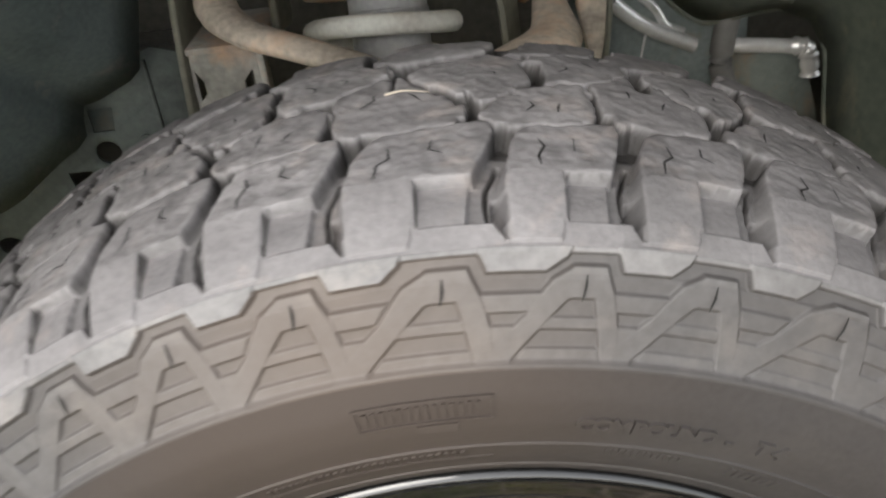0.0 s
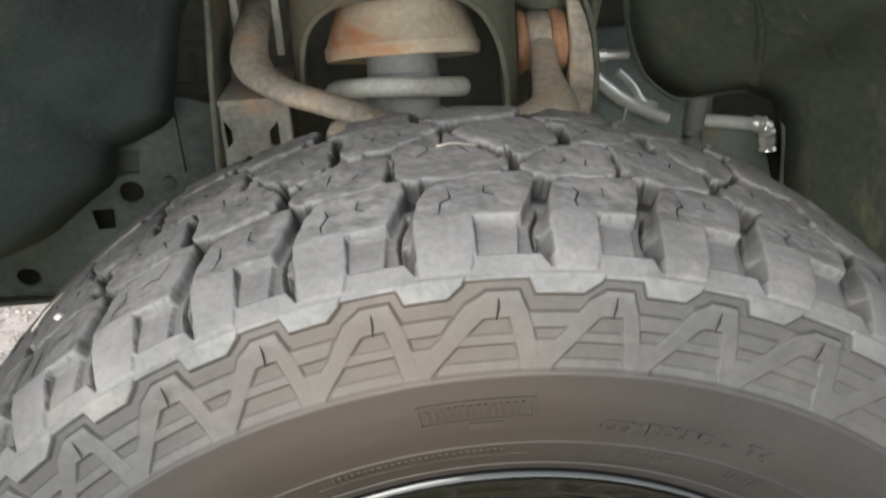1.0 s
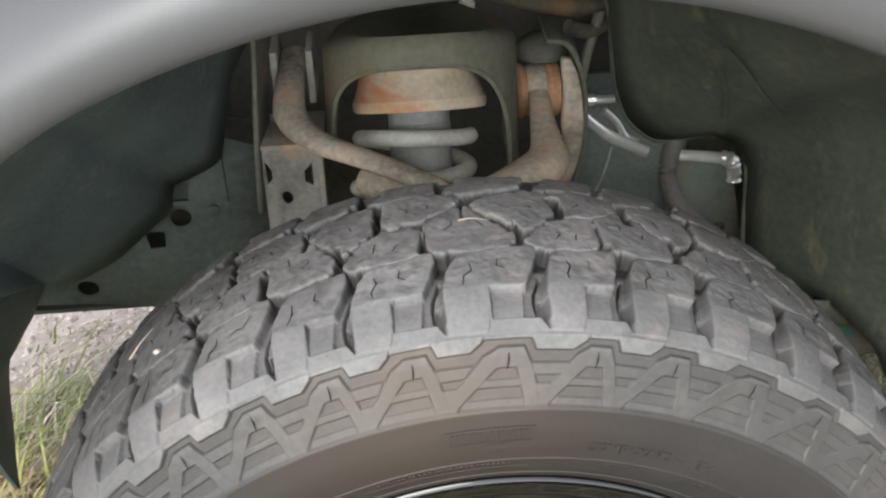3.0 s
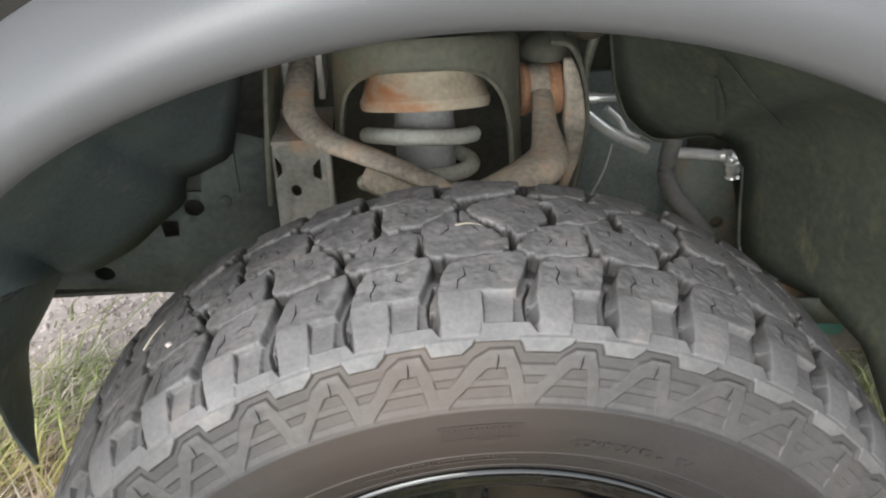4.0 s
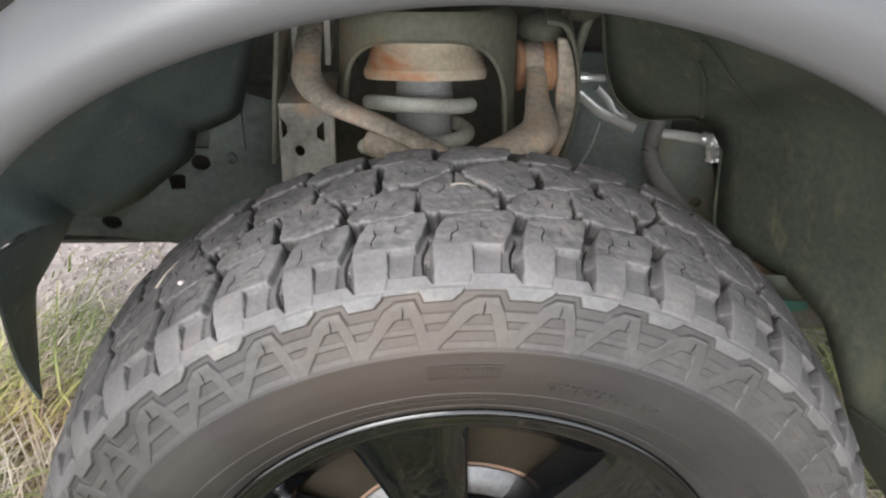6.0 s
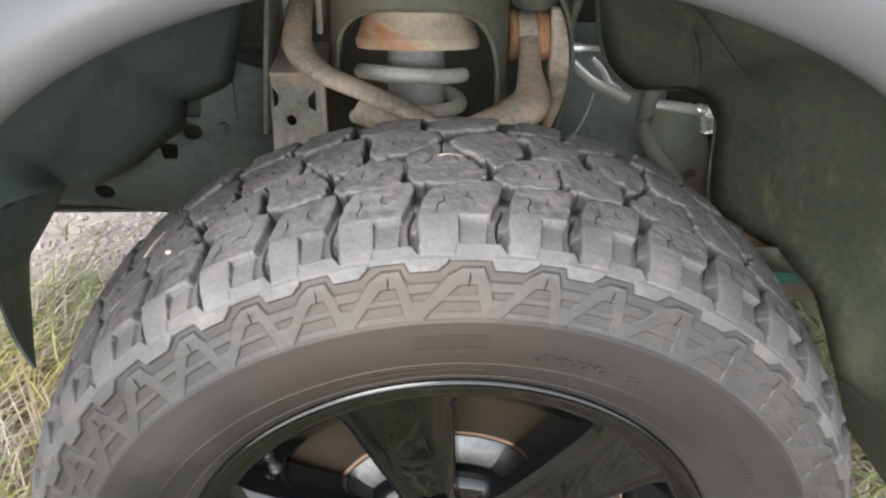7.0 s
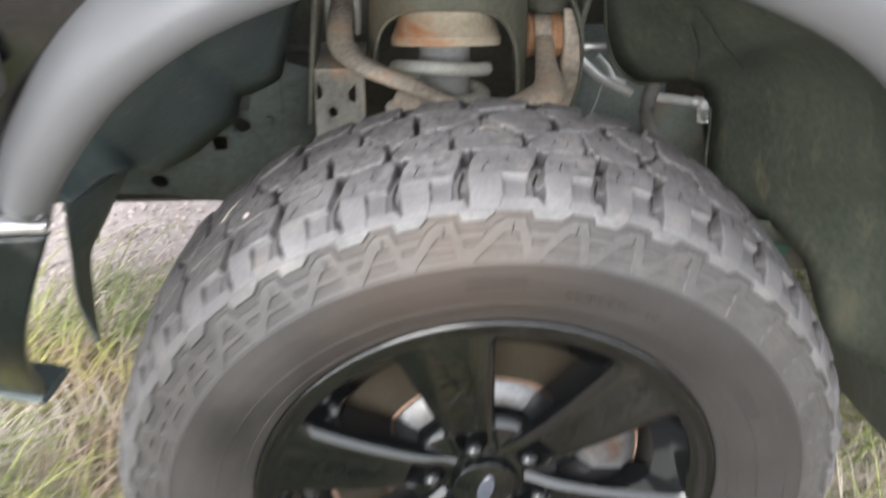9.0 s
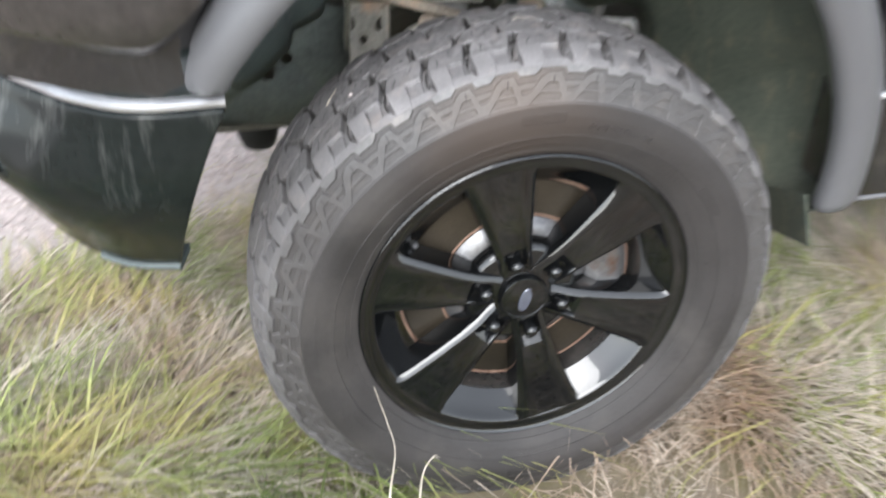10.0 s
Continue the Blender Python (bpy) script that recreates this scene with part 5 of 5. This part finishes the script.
def build_roof_parts():
    # dark shelf and pipes above the strut tower
    bm = bmesh.new()
    box(bm, (-0.22, 0.33, 0.945), (0.20, 0.60, 0.96), 0.006)
    part("tower_shelf", bm, M_DARK, truck, smooth=30)
    bm = bmesh.new()
    tube(bm, spline([(0.04, 0.40, 0.905), (0.09, 0.40, 0.885), (0.15, 0.40, 0.872), (0.19, 0.42, 0.868)], 14), 0.0105, 10)
    part("upper_pipe", bm, M_BROWN, truck, "brown dusty pipe above the strut tower", 60)
    bm = bmesh.new()
    tube(bm, spline([(0.15, 0.41, 0.845), (0.175, 0.42, 0.835), (0.20, 0.43, 0.84)], 10), 0.009, 10)
    part("upper_pipe", bm, M_BROWN, truck, smooth=60)
    bm = bmesh.new()
    tube(bm, spline([(0.168, 0.43, 0.74), (0.176, 0.425, 0.80), (0.19, 0.42, 0.86)], 10), 0.006, 8)
    part("upright_rod", bm, M_TOWER, truck, smooth=60)


def build_hoses_above():
    # grimy hoses and a bracket in the dark above the strut
    for knots, r in (([(0.06, 0.42, 0.93), (0.10, 0.41, 0.905), (0.13, 0.42, 0.90), (0.17, 0.44, 0.915)], 0.010), ([(0.03, 0.44, 0.94), (0.055, 0.42, 0.91), (0.06, 0.43, 0.885)], 0.007),
                     ([(-0.16, 0.44, 0.93), (-0.08, 0.43, 0.925), (0.0, 0.44, 0.93)], 0.008)):
        bm = bmesh.new()
        tube(bm, spline(knots, 14), r, 10)
        part("grimy_hose", bm, M_BROWN, truck, "dark grimy hose above the strut", 60)


def build_lines():
    bm = bmesh.new()
    tube(bm, spline([(0.190, 0.486, 0.698), (0.206, 0.488, 0.683), (0.231, 0.49, 0.663), (0.278, 0.491, 0.638)], 20), 0.0082, 12)
    part("brake_pipe", bm, M_PIPE, truck, "shiny silver pipe", 60)
    bm = bmesh.new()
    tube(bm, spline([(0.220, 0.50, 0.698), (0.238, 0.50, 0.680), (0.25, 0.50, 0.660), (0.268, 0.50, 0.651)], 12), 0.005, 10)
    part("brake_pipe", bm, M_PIPE, truck, smooth=60)
    bm = bmesh.new()
    pts = spline([(0.295, 0.462, 0.650), (0.314, 0.46, 0.646), (0.343, 0.46, 0.642), (0.367, 0.46, 0.638), (0.381, 0.459, 0.636), (0.387, 0.458, 0.626), (0.389, 0.456, 0.606)], 30)
    tube(bm, pts, [0.0078 + (0.0030 * abs(math.sin(i * 1.9)) if i > 15 else 0) for i in range(30)], 12)
    part("foil_pipe", bm, M_PIPE, truck, "silver pipe with crumpled foil elbow", 50)
    bm = bmesh.new()
    tube(bm, spline([(0.290, 0.405, 0.715), (0.281, 0.40, 0.675), (0.281, 0.40, 0.645), (0.294, 0.40, 0.615), (0.314, 0.40, 0.590), (0.345, 0.40, 0.55)], 24), 0.0115, 12)
    part("rubber_hose", bm, M_HOSE, truck, "dusty black rubber hose", 60)
    bm = bmesh.new()
    tube(bm, [Vector((0.178, 0.458, 0.733)), Vector((0.196, 0.459, 0.732)), Vector((0.197, 0.459, 0.732)), Vector((0.222, 0.46, 0.731))], [0.0075, 0.0075, 0.0055, 0.0055], 10)
    part("stud", bm, M_PIPE, truck, "bright steel stud", 30)
    bm = bmesh.new()
    tube(bm, spline([(0.165, 0.36, 0.63), (0.18, 0.37, 0.645), (0.20, 0.40, 0.66), (0.21, 0.41, 0.69)], 12), 0.0014, 6)
    part("sensor_wire", bm, M_DAMPER, truck, "thin dark grey wire", 60)
    bm = bmesh.new()
    plate(bm, [(0.30, 0.42), (0.432, 0.42), (0.422, 0.48), (0.406, 0.56), (0.393, 0.606), (0.372, 0.632), (0.31, 0.640)], [ring_pts(0.384, 0.522, 0.010, 0.0095)], lambda a, b: Vector((a, 0.478, b)))
    thick(part("body_mount_bracket", bm, M_BRACKET, truck, "rust-stained body mount bracket", 30), 0.004, bevel=0.001)
    bm = bmesh.new()
    lathe(bm, [(0.480, 0.0095), (0.484, 0.0085), (0.484, 0.001)], 14, (0.384, 0, 0.522))
    part("bracket_bolt", bm, M_BROWN, truck, smooth=30)
    bm = bmesh.new()
    box(bm, (0.14, 0.512, 0.42), (0.34, 0.522, 0.745), 0.003)
    part("heat_shield", bm, M_SHIELD, truck, "blue-grey shield plate", 30)
    bm = bmesh.new()
    box(bm, (0.405, 0.285, 0.442), (0.62, 0.41, 0.60), 0.008)
    mount = part("body_mount", bm, M_BROWN, truck, "grimy brown body mount under the cab", 30)
    bm = bmesh.new()
    box(bm, (0.45, 0.279, 0.440), (0.62, 0.284, 0.492), 0.002)
    part("mount_flange", bm, M_DARK, mount, smooth=30)
    bm = bmesh.new()
    box(bm, (0.425, 0.252, 0.489), (0.482, 0.278, 0.508), 0.004)
    part("cable_sleeve", bm, M_GREEN, truck, "dull green cable sleeve", 30)
    bm = bmesh.new()
    plate(bm, [(0.400, 0.562), (0.446, 0.556), (0.470, 0.528), (0.480, 0.503), (0.437, 0.513)], [], lambda u, v: Vector((u, 0.247 - 0.3 * (v - 0.53), v)))
    thick(part("liner_tongue", bm, M_MUD, truck, "loose grey tongue at the liner's edge", 30), 0.003)
    bm = bmesh.new()
    tube(bm, [Vector((0.035, 0.40, 0.95)), Vector((0.034, 0.40, 0.885)), Vector((0.034, 0.40, 0.884)), Vector((0.033, 0.40, 0.868))], [0.006, 0.006, 0.009, 0.009], 8)
    part("tower_bolt", bm, M_SPRING, truck, smooth=30)


build_arch()
build_bumper()
build_body()
build_chassis()
build_lines()
build_roof_parts()
build_hoses_above()

# ---- grass and gravel ----
def blades(name, count, material_, area, height, lean, width, keep, label):
    rng = np.random.default_rng(hash_of(name))
    verts, faces = [], []
    made = 0
    while made < count:
        x, y = rng.uniform(area[0], area[1]), rng.uniform(area[2], area[3])
        if not keep(x, y, rng):
            continue
        made += 1
        h = rng.uniform(*height) * (0.6 + 0.8 * (0.5 + 0.5 * noise.noise((x * 3, y * 3, 5))))
        if x < -0.25 and y > 0.35:
            h *= 0.5
        if abs(x) < 0.42 and -0.45 < y < 0.0:
            h *= 0.2
        if x > 0.2 and y < -0.15:
            h *= 0.6
        a = 5.0 * noise.noise((x * 1.7, y * 1.7, 11)) + rng.normal(0, 0.9)
        b = a + math.pi / 2 + rng.normal(0, 0.5)
        le = rng.uniform(*lean)
        w = width * rng.uniform(0.6, 1.3)
        sx, sy = math.cos(b) * w, math.sin(b) * w
        base = len(verts)
        z = ground_height(x, y) - 0.004
        for f in (0.0, 0.4, 0.75):
            px, py, pz = x + math.cos(a) * h * le * f * f, y + math.sin(a) * h * le * f * f, z + h * f * (1 - 0.35 * le * f)
            k = 1 - 0.6 * f
            verts += [(px - sx * k, py - sy * k, pz), (px + sx * k, py + sy * k, pz)]
        verts.append((x + math.cos(a) * h * le, y + math.sin(a) * h * le, z + h * (1 - 0.35 * le)))
        faces += [(base, base + 1, base + 3, base + 2), (base + 2, base + 3, base + 5, base + 4), (base + 4, base + 5, base + 6)]
    me = bpy.data.meshes.new(name)
    me.from_pydata(verts, [], faces)
    me.materials.append(material_)
    return tagged(new(name, me), label, "grass", kind="stuff")


def hash_of(name):
    return sum(ord(c) * (i + 3) for i, c in enumerate(name))


def free(x, y):
    """Not under the tyre's foot."""
    return not (abs(x) < 0.15 and -0.15 < y < 0.13)


def patch(x, y, z, f=2.0):
    return 0.5 + 0.5 * noise.noise((x * f, y * f, z))


blades("dry_grass", 52000, M_DRY, (-1.7, 1.9, -0.8, 1.4), (0.06, 0.22), (0.7, 2.2), 0.0024,
       lambda x, y, g: free(x, y) and g.random() < patch(x, y, 2) * (1 if gravel_side(x, y) < 0 else 0.05 if gravel_side(x, y) < 0.3 else 0), "dry straw-coloured grass round the tyre")
blades("green_grass", 23000, M_GRASS, (-1.7, 1.9, -0.8, 1.3), (0.08, 0.27), (0.5, 1.9), 0.0031,
       lambda x, y, g: free(x, y) and g.random() < max(0, patch(x, y, 9) - 0.33) * 2.3 * (0.10 if x > 0.1 and y < 0.7 else 0.3 if x < -0.2 and y > 0.1 else 1) * (1 if gravel_side(x, y) < 0 else 0.04 if gravel_side(x, y) < 0.25 else 0), "green grass tufts among the dry stalks")


blades("short_grass", 16000, M_DRY, (-4.5, 4.5, -4.0, 1.2), (0.05, 0.16), (0.7, 2.0), 0.0045,
       lambda x, y, g: (x < -1.6 or x > 1.8 or y < -0.75) and g.random() < patch(x, y, 5) and gravel_side(x, y) < 0, "short dry grass farther off on the verge")


def build_gravel():
    rng = np.random.default_rng(4)
    verts, faces = [], []
    unit = [(1, 0, 0), (-1, 0, 0), (0, 1, 0), (0, -1, 0), (0, 0, 1), (0, 0, -1)]
    tri = [(0, 2, 4), (2, 1, 4), (1, 3, 4), (3, 0, 4), (2, 0, 5), (1, 2, 5), (3, 1, 5), (0, 3, 5)]
    made = 0
    while made < 16000:
        x, y = rng.uniform(-2.2, 0.2), rng.uniform(0.5, 2.6)
        g = gravel_side(x, y)
        if g < -0.15 or (g < 0 and rng.random() > 0.15):
            continue
        made += 1
        s = rng.uniform(0.003, 0.0085) * (1.5 if rng.random() < 0.04 else 1)
        base = len(verts)
        q = Euler(rng.uniform(0, 6, 3)).to_matrix()
        for u in unit:
            p = q @ Vector(u) * s * rng.uniform(0.7, 1.25)
            verts.append((x + p.x, y + p.y, ground_height(x, y) + p.z * 0.7 + s * 0.3))
        faces += [tuple(base + k for k in t) for t in tri]
    me = bpy.data.meshes.new("gravel")
    me.from_pydata(verts, [], faces)
    me.materials.append(M_STONE)
    tagged(new("gravel", me), "pale crushed gravel beyond the grass", "gravel", kind="stuff")


build_gravel()


def stalk(name, knots, radius, material_, label, category):
    bm = bmesh.new()
    pts = spline(knots, 14)
    tube(bm, pts, [radius * (1 - 0.7 * i / 13) for i in range(14)], 6, 0.5)
    return tagged(finish(name, bm, material_, smooth=60), label, category)


stalk("grass_stalk", [(-0.245, -0.20, 0.0), (-0.241, -0.19, 0.105), (-0.231, -0.19, 0.202), (-0.243, -0.19, 0.268), (-0.262, -0.19, 0.345)], 0.0034, M_STRAW, "pale dry grass stalk leaning before the tyre", "stalk")
stalk("grass_stalk", [(-0.195, -0.195, 0.0), (-0.189, -0.19, 0.108), (-0.182, -0.19, 0.153), (-0.167, -0.19, 0.178), (-0.158, -0.19, 0.172)], 0.0028, M_STRAW, "short bent dry grass stalk before the tyre", "stalk")
stalk("straw", [tuple(skin(-1.9, 0.0, 0.0006)), tuple(skin(-0.6, 0.001, 0.0012)), tuple(skin(1.2, -0.003, 0.0006))], 0.0011, M_STRAW, "short pale straw lying on the tread", "straw")


def pebble(name, where, size, label):
    bm = bmesh.new()
    bmesh.ops.create_icosphere(bm, subdivisions=1, radius=size)
    for v in bm.verts:
        v.co = Vector(where) + Vector((v.co.x * 1.2, v.co.y, v.co.z * 0.8)) * random.uniform(0.8, 1.15)
    tagged(finish(name, bm, M_STONE, smooth=0), label, "pebble")


pebble("pebble", skin(-36.5, -0.028, 0.001), 0.0035, "tiny pale pebble caught on the tread")
stalk("straw", [tuple(skin(-42.0, 0.0, 0.0006)), tuple(skin(-40.6, 0.012, 0.0012)), tuple(skin(-39.0, 0.022, 0.0006))], 0.0011, M_STRAW, "short pale straw stuck to the tread", "straw")
